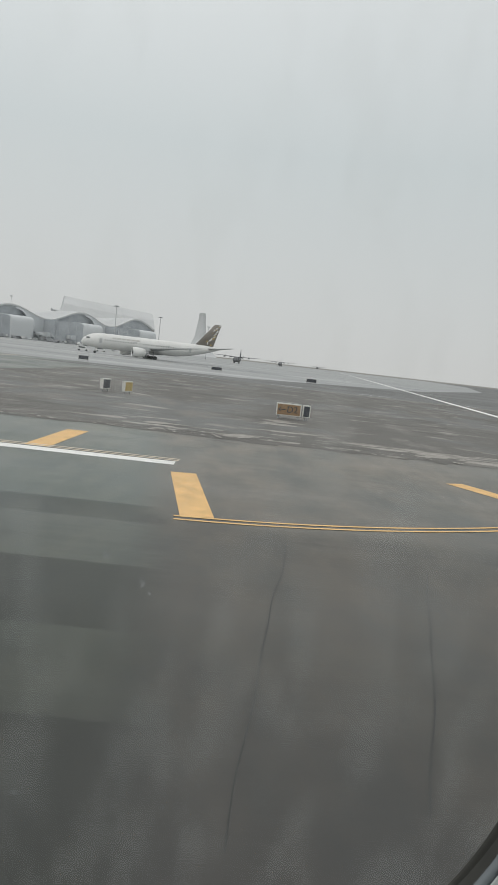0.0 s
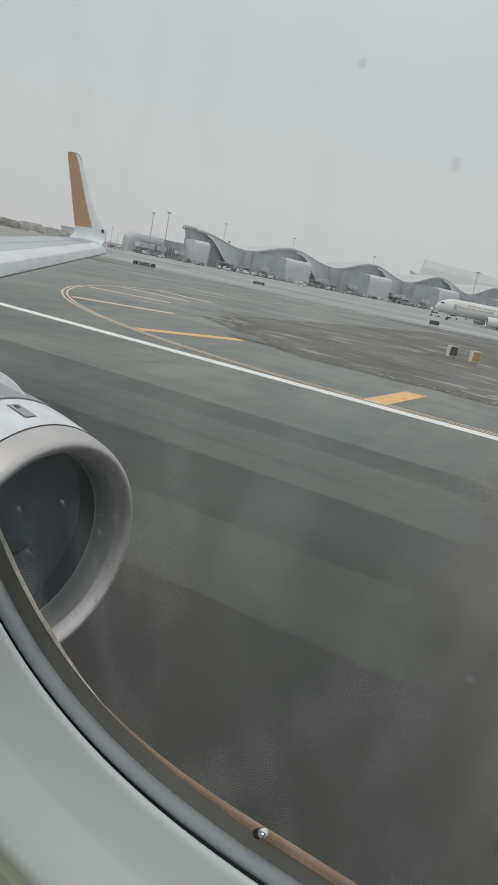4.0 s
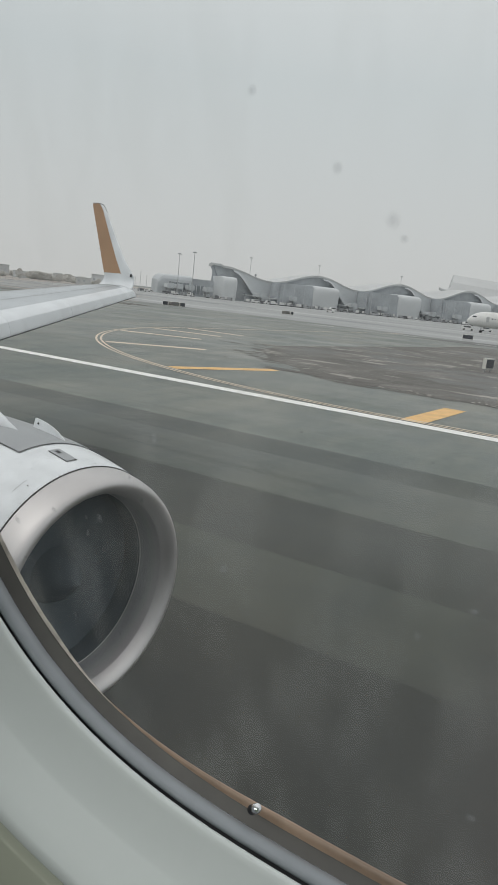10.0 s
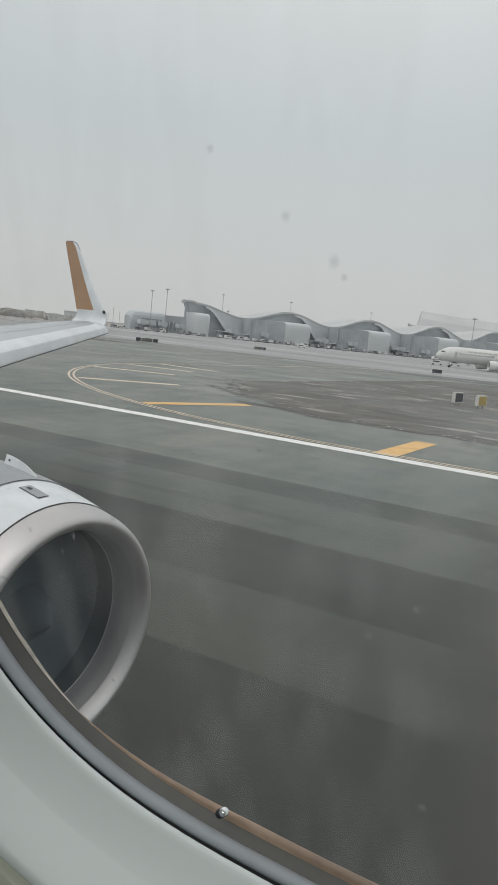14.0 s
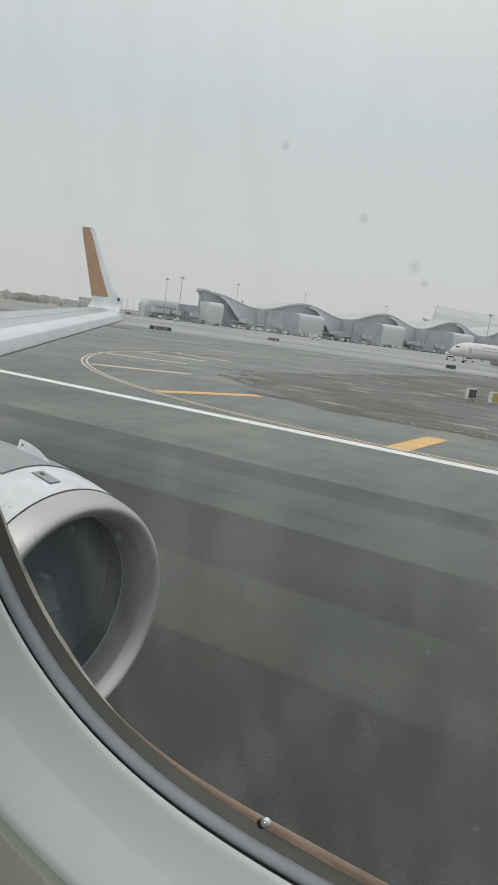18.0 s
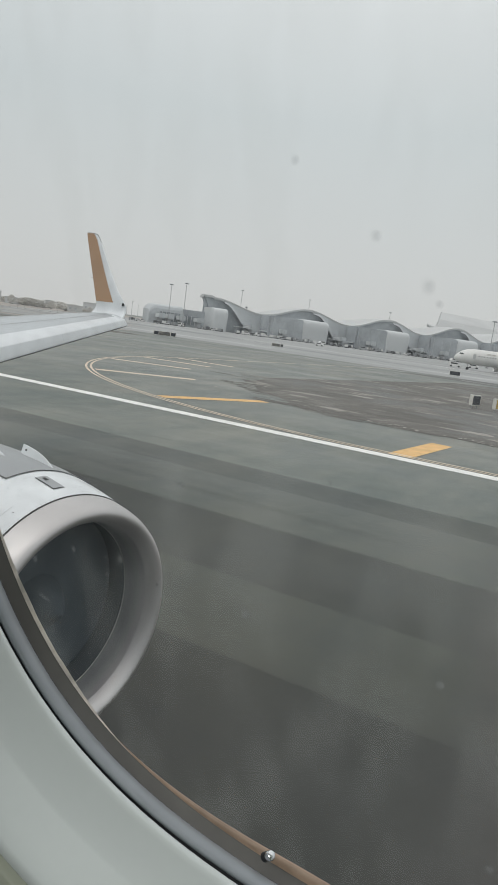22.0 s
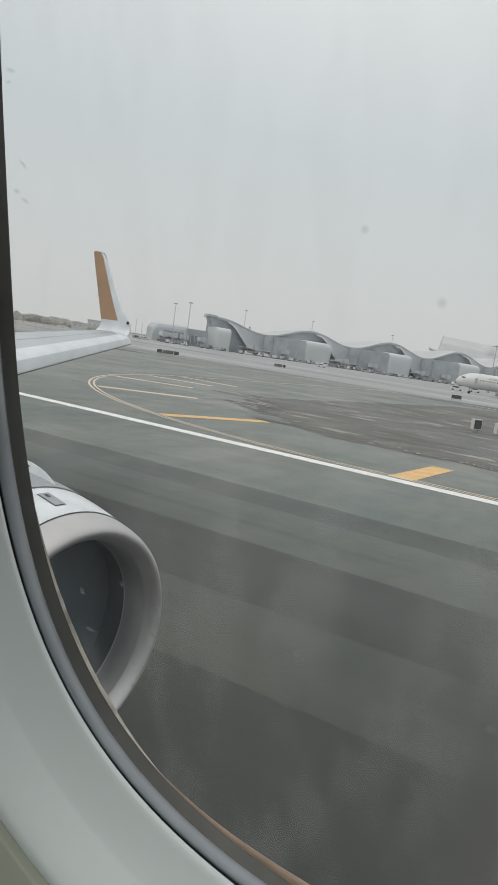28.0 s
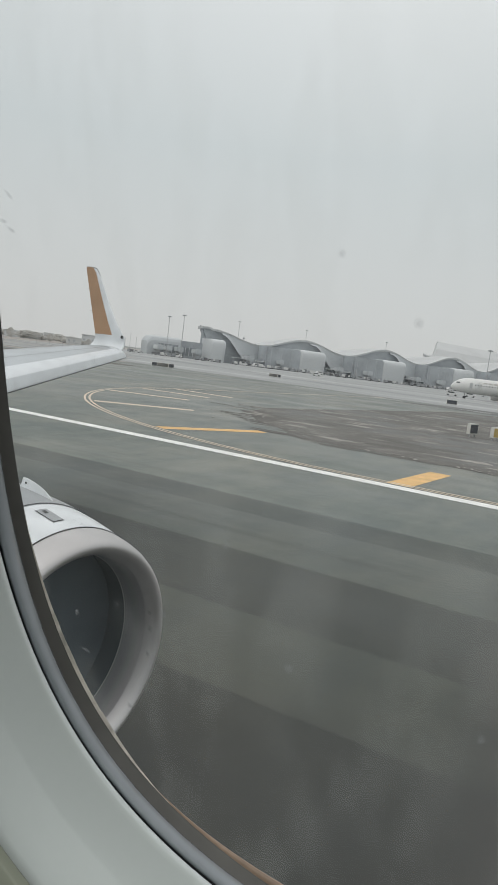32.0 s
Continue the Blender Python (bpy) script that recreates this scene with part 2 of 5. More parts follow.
EARTH = patchy("earth", [((0.146, 0.140, 0.128), 0.15, 0.12, 0.35, 0.65), ((0.160, 0.162, 0.156), 0.06, 0.05, 0.52, 0.58), ((0.196, 0.187, 0.170), 0.30, 0.18, 0.53, 0.63), ((0.112, 0.106, 0.097), 0.11, 0.16, 0.55, 0.62), ((0.34, 0.322, 0.292), 0.16, 0.36, 0.585, 0.645)], 0.95, 0.4)
SAND = mat("pale_sand", (0.33, 0.312, 0.284), 0.95, vary=0.25, scale=1.2, fine=9, bump=0.5)
APRON = patchy("apron_concrete", [((0.330, 0.338, 0.335), 0.010, 0.03, 0.35, 0.65), ((0.215, 0.225, 0.225), 0.006, 0.022, 0.53, 0.60), ((0.42, 0.425, 0.42), 0.008, 0.035, 0.57, 0.63)], 0.6)
FARLAND = patchy("far_land", [((0.40, 0.365, 0.33), 0.02, 0.02, 0.35, 0.65), ((0.28, 0.265, 0.245), 0.015, 0.03, 0.52, 0.62), ((0.50, 0.46, 0.42), 0.05, 0.05, 0.58, 0.66)], 0.95)
WHITE_LINE = mat("white_road_paint", (0.84, 0.84, 0.81), 0.6, vary=0.10, scale=1.1, fine=14)
YELLOW = mat("yellow_road_paint", (0.76, 0.47, 0.18), 0.6, vary=0.12, scale=1.5, fine=18)
# paler copy of the yellow for far markings, with distance haze in its colour
YELLOW_HAZED = mat("haze_paled_yellow_paint", (0.66, 0.56, 0.44), 0.6, vary=0.15, scale=1.0, fine=12)
SEAM = mat("sealed_seam", (0.05, 0.05, 0.048), 0.6, vary=0.2)
CRACK = mat("tar_filled_crack", (0.016, 0.016, 0.015), 0.5, vary=0.2)
WING_GREY = mat("wing_grey_paint", (0.46, 0.49, 0.51), 0.42, vary=0.07, scale=0.6, fine=6)
WING_WHITE = mat("slat_white_paint", (0.72, 0.75, 0.77), 0.35, vary=0.08, scale=2.2, fine=11)
GOLD = mat("gold_tan_paint", (0.42, 0.255, 0.145), 0.42, vary=0.07, scale=1.0, fine=9)
COWL_WHITE = mat("cowl_white_paint", (0.72, 0.75, 0.765), 0.3, vary=0.09, scale=5.0, fine=22)
COWL_GREY = mat("cowl_grey_paint", (0.31, 0.325, 0.335), 0.4, vary=0.08, scale=1.5, fine=9)
BARE_METAL = mat("brushed_aluminium", (0.60, 0.585, 0.58), 0.52, metal=0.85, vary=0.10, scale=1.5, fine=30)
INLET = mat("inlet_grey", (0.27, 0.277, 0.28), 0.5, metal=0.3, vary=0.10, scale=3.0, fine=40, spec=0.4)
# colour and metallic blend from inlet grey deep in to bare-metal values at the lip
pn, pl = INLET.node_tree.nodes, INLET.node_tree.links
deep, sides, fade, blend = pn.new("ShaderNodeTexCoord"), pn.new("ShaderNodeSeparateXYZ"), pn.new("ShaderNodeMapRange"), pn.new("ShaderNodeMixRGB")
fade.interpolation_type = "SMOOTHSTEP"
fade.inputs["From Min"].default_value, fade.inputs["From Max"].default_value = -0.30, -0.10
pl.new(deep.outputs["Object"], sides.inputs[0])
pl.new(sides.outputs["X"], fade.inputs["Value"])
pl.new(fade.outputs[0], blend.inputs["Fac"])
pl.new(pn["Principled BSDF"].inputs["Base Color"].links[0].from_socket, blend.inputs["Color1"])
blend.inputs["Color2"].default_value = (0.60, 0.585, 0.58, 1)
pl.new(blend.outputs[0], pn["Principled BSDF"].inputs["Base Color"])
shine = pn.new("ShaderNodeMapRange")
shine.inputs["To Min"].default_value, shine.inputs["To Max"].default_value = 0.2, 0.85
pl.new(fade.outputs[0], shine.inputs["Value"])
pl.new(shine.outputs[0], pn["Principled BSDF"].inputs["Metallic"])
BARREL = mat("inlet_liner", (0.084, 0.100, 0.112), 0.7, vary=0.12, scale=2.5, fine=50, spec=0.2)
BLADE = mat("titanium_blade", (0.094, 0.114, 0.129), 0.8, vary=0.15, scale=2.5, spec=0.1)
DARK = mat("dark_void", (0.025, 0.026, 0.028), 0.6, vary=0.2)
RUBBER = mat("black_rubber", (0.042, 0.043, 0.045), 0.55, vary=0.2, scale=20, fine=120)
GASKET = mat("grey_seal", (0.26, 0.28, 0.30), 0.15, vary=0.12, scale=12, fine=90)
REVEAL = mat("dull_brown_rubber", (0.085, 0.080, 0.073), 0.5, vary=0.2, scale=18, fine=120)
EDGE = mat("pane_edge_sealant", (0.30, 0.21, 0.15), 0.4, vary=0.3, scale=25, fine=150)
LINER = mat("cabin_plastic", (0.64, 0.67, 0.66), 0.46, vary=0.03, scale=6, fine=260)
PIN = mat("polished_pin", (0.80, 0.81, 0.82), 0.16, metal=0.9, vary=0.05, scale=200, fine=900)
# terminal cladding, glazing and roof are lightened to stand in for distance haze
POD = mat("pod_cladding", (0.60, 0.62, 0.63), 0.55, vary=0.05, scale=0.06, fine=0.6)
FACADE = mat("grey_facade", (0.49, 0.515, 0.53), 0.5, vary=0.07, scale=0.05, fine=0.5)
GLASSY = mat("grey_glazing", (0.405, 0.43, 0.45), 0.22, vary=0.15, scale=0.08, fine=0.6)
DIM_GLASS = mat("dim_window_band", (0.27, 0.29, 0.305), 0.25, vary=0.15, scale=0.2, fine=1.5)
ROOF = mat("roof_panels", (0.52, 0.53, 0.53), 0.5, vary=0.06, scale=0.05, fine=0.6)
ROOF_EDGE = mat("roof_fascia", (0.54, 0.555, 0.56), 0.5, vary=0.08, scale=0.05)
MAST = mat("galvanised_mast", (0.38, 0.39, 0.40), 0.55, vary=0.1, scale=1)
JET_WHITE = mat("jet_white_paint", (0.70, 0.70, 0.68), 0.35, vary=0.04, scale=0.3, fine=3)
JET_BELLY = mat("jet_pale_grey", (0.47, 0.48, 0.48), 0.4, vary=0.05, scale=0.3)
JET_DARK = mat("window_black", (0.05, 0.055, 0.06), 0.25, vary=0.1)
JET_TEXT = mat("title_grey", (0.50, 0.485, 0.455), 0.5, vary=0.05)
TAIL_BROWN = mat("tail_brown", (0.21, 0.19, 0.165), 0.4, vary=0.1, scale=0.5)
MILITARY = mat("military_grey", (0.145, 0.15, 0.155), 0.6, vary=0.1, scale=0.4)
SIGN_BROWN = mat("sign_face_amber", (0.30, 0.19, 0.10), 0.5, vary=0.1, scale=2)
SIGN_YELLOW = mat("sign_face_yellow", (0.46, 0.34, 0.11), 0.5, vary=0.06)
SIGN_FRAME = mat("sign_frame_white", (0.66, 0.65, 0.61), 0.5, vary=0.08)
SIGN_BACK = mat("sign_back_dark", (0.05, 0.055, 0.065), 0.5, vary=0.15)
# leaf and trunk colours are paled to stand in for distance haze
LEAF = mat("haze_paled_leaves", (0.66, 0.65, 0.63), 0.95, vary=0.08, scale=0.2, fine=1, rand=0.05, spec=0.05)
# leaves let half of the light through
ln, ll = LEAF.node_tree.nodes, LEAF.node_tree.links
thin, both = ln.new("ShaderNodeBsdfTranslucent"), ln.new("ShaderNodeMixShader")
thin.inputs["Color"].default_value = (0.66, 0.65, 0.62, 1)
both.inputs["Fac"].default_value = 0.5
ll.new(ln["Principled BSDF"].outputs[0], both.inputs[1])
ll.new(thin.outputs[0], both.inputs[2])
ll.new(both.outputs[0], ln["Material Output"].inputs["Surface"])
TRUNK = mat("trunk", (0.42, 0.41, 0.39), 0.9, vary=0.2)
VAN_WHITE = mat("vehicle_white", (0.68, 0.68, 0.67), 0.35, vary=0.05)


# ---- building blocks ----
def put(bm, name, material, parent=None, smooth=False, label=""):
    """Links a bmesh as one mesh object, under a parent where given."""
    me = bpy.data.meshes.new(name)
    bmesh.ops.recalc_face_normals(bm, faces=bm.faces)
    bm.to_mesh(me)
    bm.free()
    for mt in material if isinstance(material, (list, tuple)) else [material]:
        me.materials.append(mt)
    if smooth:
        me.shade_smooth()
    ob = new(name, me)
    if parent:
        ob.parent = parent
    if label:
        ob["label"] = label
    return ob


def part(name, bm, material, parent, label="", smooth=False):
    return put(bm, name, material, parent, smooth, label)


def empty(name, m=None, **tags):
    ob = new(name)
    if m is not None:
        ob.matrix_basis = m
    return tagged(ob, **tags)


def loft(rings, closed=True, cap=False, bm=None):
    """A skin over rings of points; closed: each ring is a loop."""
    bm = bm or bmesh.new()
    vs = [[bm.verts.new(p) for p in r] for r in rings]
    k = len(rings[0])
    for a, c in zip(vs, vs[1:]):
        for i in range(k if closed else k - 1):
            j = (i + 1) % k
            bm.faces.new((a[i], a[j], c[j], c[i]))
    if cap:
        bm.faces.new(vs[0][::-1])
        bm.faces.new(vs[-1])
    return bm


def lathe(profile, steps=48, bm=None):
    """Turns (distance aft, radius) about the x axis; aft is -x."""
    rings = [[(-d, r * math.cos(2 * math.pi * i / steps), r * math.sin(2 * math.pi * i / steps)) for i in range(steps)] for d, r in profile]
    return loft(rings, bm=bm)


def box(sx, sy, sz, at=(0, 0, 0), bevel=0.0, turn=0.0, bm=None):
    bm = bm or bmesh.new()
    g = bmesh.ops.create_cube(bm, size=1.0, matrix=Matrix.Translation(at) @ Matrix.Rotation(turn, 4, "Z") @ Matrix.Diagonal((sx, sy, sz, 1)))
    if bevel:
        es = list({e for v in g["verts"] for e in v.link_edges})
        bmesh.ops.bevel(bm, geom=es, offset=bevel, segments=2, affect="EDGES")
    return bm


def tube(a, c, r0, r1=None, steps=8, bm=None):
    """A tapered round bar from a to c."""
    a, c = Vector(a), Vector(c)
    r1 = r0 if r1 is None else r1
    q = (c - a).to_track_quat("Z", "Y").to_matrix()
    rings = []
    for p, r in ((a, r0), (c, r1)):
        rings.append([p + q @ Vector((r * math.cos(2 * math.pi * i / steps), r * math.sin(2 * math.pi * i / steps), 0)) for i in range(steps)])
    return loft(rings, cap=True, bm=bm)


def foil(le, chord, thick, up=(0, 0, 1), back=(-1, 0, 0), twist=0.0, n=9):
    """A wing section: nose at le, going back along its chord."""
    le, up, back = Vector(le), Vector(up), Vector(back)
    pts = []
    xs = [0.5 * (1 - math.cos(math.pi * i / n)) for i in range(n + 1)]
    prof = lambda x: 5 * thick * (0.2969 * math.sqrt(x) - 0.126 * x - 0.3516 * x * x + 0.2843 * x ** 3 - 0.1036 * x ** 4)
    for x in reversed(xs):
        pts.append(le + back * (x * chord) + up * (prof(x) * chord - twist * x * chord))
    for x in xs[1:-1]:
        pts.append(le + back * (x * chord) - up * (prof(x) * chord * 0.7 + twist * x * chord))
    return pts


def flat(points, z=0.0, bm=None):
    bm = bm or bmesh.new()
    bm.faces.new([bm.verts.new((x, y, z)) for x, y in points])
    return bm


def strip(path, width, z, bm=None):
    """A flat band along a path of (x, y)."""
    left, right = [], []
    for i, (x, y) in enumerate(path):
        x0, y0 = path[max(0, i - 1)]
        x1, y1 = path[min(len(path) - 1, i + 1)]
        d = math.hypot(x1 - x0, y1 - y0)
        nx, ny = -(y1 - y0) / d * width / 2, (x1 - x0) / d * width / 2
        left.append((x + nx, y + ny, z))
        right.append((x - nx, y - ny, z))
    return loft([left, right], closed=False, bm=bm)


def bearing(aft, d):
    """A place on the ground: degrees aft of straight out from the window, and metres away."""
    return -d * math.sin(radians(aft)), d * math.cos(radians(aft))


# ---- ground ----
bm = bmesh.new()
rings = [0.0, 30, 80, 200, 500, 1200, 2600, 4600]
vs = None
for r in rings:
    cur = [bm.verts.new((0, 0, 0))] if r == 0 else [bm.verts.new((r * math.cos(a), r * math.sin(a), 0)) for a in [2 * math.pi * i / 64 for i in range(64)]]
    if vs is not None:
        for i in range(64):
            j = (i + 1) % 64
            if len(vs) == 1:
                bm.faces.new((vs[0], cur[i], cur[j]))
            else:
                bm.faces.new((vs[i], cur[i], cur[j], vs[j]))
    vs = cur
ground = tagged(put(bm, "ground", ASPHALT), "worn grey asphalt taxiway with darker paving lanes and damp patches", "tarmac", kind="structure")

# apron concrete towards the terminal
apron = tagged(put(flat([(-700, 150), (-30, 139), (0, 150), (60, 225), (150, 420), (300, 900), (420, 1500), (-300, 1500), (-1200, 900)], 0.02), "apron", APRON), "pale grey concrete apron in front of the terminal", "apron", kind="structure")
FIELD = patchy("far_taxiways", [((0.165, 0.168, 0.164), 0.012, 0.03, 0.35, 0.65), ((0.115, 0.116, 0.112), 0.008, 0.05, 0.50, 0.56), ((0.26, 0.25, 0.235), 0.02, 0.09, 0.60, 0.66)], 0.8)
far_field = tagged(put(flat([(-40, 124), (900, 124), (2200, 1500), (420, 1500), (300, 900), (150, 420), (60, 225), (0, 150), (-30, 139)], 0.016), "far_field", FIELD), "dull grey taxiways and bare strips running off into haze", "ground", kind="structure")
far_land = tagged(put(flat([(-3000, 330), (-240, 120), (-330, 330), (-700, 900), (-3000, 3000)], 0.03), "far_land", FARLAND), "pale dusty ground beyond the taxiways", "ground", kind="structure")


def wobble(path, amp, scale):
    return [(x + amp * noise.noise((x * scale, y * scale, 1.3)), y + amp * noise.noise((x * scale, y * scale, 7.7))) for x, y in path]


random.seed(2)
for k in range(9):
    d = 150 + 26 * k
    path = wobble([bearing(39.5 + 1.6 * i, d + 4 * i) for i in range(12)], 6, 0.02)
    tagged(put(strip(path, random.uniform(2.5, 9), 0.035 + 0.001 * k), "sand_strip", FARLAND if k % 3 else EARTH), "long pale strip of bare sandy ground between taxiways", "ground strip", kind="structure")


# infield of bare earth, rounded where the taxiways turn
def arc(cx, cy, r, a0, a1, k=16):
    return [(cx + r * math.cos(radians(a0 + (a1 - a0) * i / k)), cy + r * math.sin(radians(a0 + (a1 - a0) * i / k))) for i in range(k + 1)]


bm = bmesh.new()
edge = arc(-6, 58, 23, 185, 262, 30) + [(x, 35 + 0.004 * x) for x in range(0, 200, 3)] + [(260, 36), (260, 118)] + [(x, 122) for x in range(240, 0, -12)] + arc(-8, 104, 18, 88, 170, 14)
edge = wobble(edge, 1.6, 0.21)
flat(edge, 0.008, bm)
random.seed(8)
for k in range(240):
    x0, y0 = edge[random.randrange(0, 70)]
    x0, y0 = x0 + random.gauss(0, 1.2), y0 + random.gauss(-0.1, 0.45)
    rx, ry = random.uniform(0.2, 1.3), random.uniform(0.06, 0.28)
    flat([(x0 + rx * (1 + 0.5 * random.random()) * math.cos(a), y0 + ry * (1 + 0.5 * random.random()) * math.sin(a)) for a in [2 * math.pi * i / 9 for i in range(9)]], 0.010 + k * 0.00002, bm)
infield = tagged(put(bm, "infield", EARTH), "bare brown earth infield with a ragged edge beside the taxiway", "bare earth", kind="structure")

# pale drifts of sand and broken crust on the earth
random.seed(4)
bm = bmesh.new()
for k in range(210):
    y = 36.2 + (3.6 * random.random() ** 1.4 if k % 3 else 70 * random.random() ** 1.6)
    x = -26 + 110 * random.random() + (y - 37) * 0.05
    if math.hypot(x + 6, y - 58) > 19 and x < -6:
        continue
    ln, w = random.uniform(0.5, 3.4), random.uniform(0.08, 0.55) if k % 3 else random.uniform(0.05, 0.22)
    loop = []
    for i in range(14):
        a = 2 * math.pi * i / 14
        q = 1 + 0.6 * noise.noise((k * 3.1, math.cos(a) * 1.5, math.sin(a) * 1.5))
        loop.append((x + ln * q * math.cos(a) / 2, y + w * q * math.sin(a) + 0.25 * ln * math.cos(a) * noise.noise((k, 2, 5))))
    c = bm.verts.new((x, y, 0.032))
    rim = [bm.verts.new((px, py, 0.016)) for px, py in loop]
    for i in range(14):
        bm.faces.new((c, rim[i], rim[(i + 1) % 14]))
sand = tagged(put(bm, "sand_drifts", SAND), "pale streaks of sand and broken crust on bare earth", "sand", kind="stuff")

# rubble along the infield's rim
bm = bmesh.new()
for k in range(260):
    u = random.random()
    if u < 0.55:
        x, y = -24 + 110 * random.random(), 35.5 + random.gauss(0, 0.8)
        if x < -8:
            a = radians(random.uniform(190, 260))
            r = 22.4 + random.gauss(0, 0.6)
            x, y = -6 + r * math.cos(a), 58 + r * math.sin(a)
    else:
        cx = random.choice((-19, -9, -2, 11))
        x, y = cx + random.gauss(0, 3.2), 35.9 + (3.5 if cx == -19 else 0) + random.gauss(0, 0.4)
    s = 0.022 + 0.075 * random.random() ** 3
    bmesh.ops.create_icosphere(bm, subdivisions=1, radius=s, matrix=Matrix.Translation((x, y, 0.04)) @ Matrix.Rotation(random.random() * 6, 4, "Z") @ Matrix.Diagonal((3.2, 1.5, 0.16, 1)))
rubble = tagged(put(bm, "rubble", SAND), "small broken lumps along the edge of the earth", "rubble", kind="stuff")

# ---- painted lines ----
LX, LY, LR = -8.15, 62.95, 36.7   # centre and radius of the taxiway's turn
white_line = tagged(put(strip([(x, 25.45) for x in (-160, -100, -60, -30, -10, -2.1)], 0.82, 0.010), "edge_line", WHITE_LINE), "straight solid white runway edge line on asphalt", "road marking", kind="structure")
turn = [(LX - LR, y) for y in range(140, 62, -6)] + arc(LX, LY, LR, 180, 270, 40)
turn += [(x, LY - LR) for x in (-8.0, -6.0, -4.0, -2.0)]


def shifted(path, d):
    out = []
    for i, (x, y) in enumerate(path):
        x0, y0 = path[max(0, i - 1)]
        x1, y1 = path[min(len(path) - 1, i + 1)]
        q = math.hypot(x1 - x0, y1 - y0)
        out.append((x - (y1 - y0) / q * d, y + (x1 - x0) / q * d))
    return out


taxi_line = empty("taxi_edge_line", label="double yellow taxiway edge line curving round the fillet", category="road marking", kind="structure")
for d in (-0.17, 0.17):
    part("stripe", strip(shifted(turn, d), 0.16, 0.016), YELLOW_HAZED, taxi_line)


near_line = empty("near_edge_line", label="double yellow taxiway edge line bending gently away ahead", category="road marking", kind="structure")
bend = [(-1.3 + 0.9 * i, 16.95 + 0.024 * (i * 0.9) ** 2 + 0.06 * i) for i in range(40)]
for d in (-0.17, 0.17):
    part("stripe", strip(shifted(bend, d), 0.12, 0.016), YELLOW, near_line)


def bar(x, y, ang, ln, w, skew, paint=YELLOW):
    """A yellow shoulder bar from the edge line inwards, with slanted ends."""
    c, s = math.cos(radians(ang)), math.sin(radians(ang))
    pts = [(0, -w / 2), (ln, -w / 2 + skew), (ln, w / 2 + skew), (0, w / 2)]
    ob = put(flat([(x + a * c - b * s, y + a * s + b * c) for a, b in pts], 0.012), "shoulder_bar", paint)
    return tagged(ob, "solid yellow painted shoulder bar on grey asphalt", "road marking", "shoulder bars", "structure")


for a in (248, 227, 206, 192, 181):
    bar(LX + (LR - 0.4) * math.cos(radians(a)), LY + (LR - 0.4) * math.sin(radians(a)), a + 180, 7.2, 0.95, 0.0, YELLOW if a > 240 else YELLOW_HAZED)
bar(-7.55, 26.1, 90, 5.8, 1.0, -0.25)
bar(-0.72, 17.25, 98, 6.4, 0.9, 0.0)
bar(12.4, 22.3, 118, 6.4, 0.9, 0.0)

# runway threshold stripes and a tyre-marked yellow centre line ahead of the aircraft
for k, y in enumerate((4.2, 8.4, 12.2, 15.6, 18.8)):
    tagged(put(strip([(46, y), (76, y)], 1.9, 0.012), "threshold_stripe", WHITE_LINE), "broad white threshold stripe crossed by tyre marks", "road marking", "threshold stripes", "structure")
tagged(put(strip([(38 + 46 * math.sin(radians(a)) * 0.6, 24 - 30 * (1 - math.cos(radians(a)))) for a in range(0, 80, 4)], 0.5, 0.014), "lead_line", YELLOW), "worn yellow lead-in line curving onto the runway", "road marking", kind="structure")
# broad white bar and arrow head of the taxi route already passed
tagged(put(strip([(-70, 6), (-52, 22)], 1.8, 0.012), "hold_bar", WHITE_LINE), "broad white painted bar with paving joints", "road marking", kind="structure")
# far runway edge
tagged(put(strip([(37, 93), (97, 590), (140, 960)], 1.3, 0.04), "far_edge_line", WHITE_LINE), "long straight white line running away into the haze", "road marking", kind="structure")

# short white dashes on the far taxiway
for k in range(14):
    x, y = -62 + 17 * k, 129 + 1.0 * (k % 2)
    tagged(put(strip([(x, y), (x + 6, y)], 0.6, 0.034), "lane_dash", WHITE_LINE), "short white painted dash on far taxiway", "road marking", "white dashes", "structure")
for k in range(10):
    x, y = -150 + 44 * k, 230 + 9 * k
    tagged(put(strip([(x, y), (x + 20, y + 1)], 1.2, 0.034), "apron_stripe", WHITE_LINE), "pale painted guide stripe on the apron", "road marking", "apron stripes", "structure")

# seams in the asphalt
for (x0, y0, x1, y1) in ((0.3, 5.3, 1.5, 15.6), (2.3, 6.0, 4.6, 14.5), (-7.15, 12.2, -6.93, 12.17)):
    path = wobble([(x0 + (x1 - x0) * i / 24, y0 + (y1 - y0) * i / 24) for i in range(25)], 0.10, 0.5)
    tagged(put(strip(path, 0.022, 0.005), "seam", CRACK), "thin dark sealed crack in the asphalt", "crack", "asphalt seams", "structure")
for y, x0, x1 in ((14.08, -34, -4.2),):
    path = wobble([(x0 + (x1 - x0) * i / 60, y) for i in range(61)], 0.05, 0.6)
    tagged(put(strip(path, 0.012, 0.005), "seam", SEAM), "faint straight paving joint in the asphalt", "crack", "asphalt seams", "structure")

# ---- the airliner that carries the seat ----
airliner = empty("airliner", label="white airliner with grey wing, gold winglet and round engine", category="airplane")

# wing: root to tip, swept back with dihedral
TIP = Vector((-13.38, 15.72, 3.93))
SWEEP, DIHED = 0.51, 0.086


def wing_nose(y):
    q = TIP.y - y
    return Vector((TIP.x + SWEEP * q, y, TIP.z - DIHED * q))


def wing_chord(y):
    return 1.42 + (TIP.y - y) * 0.195 if y > 4.6 else 1.42 + 11.12 * 0.195 + (4.6 - y) * 0.55


stations = [0.1, 2.0, 4.6, 7.5, 10.5, 13.5, 15.72]
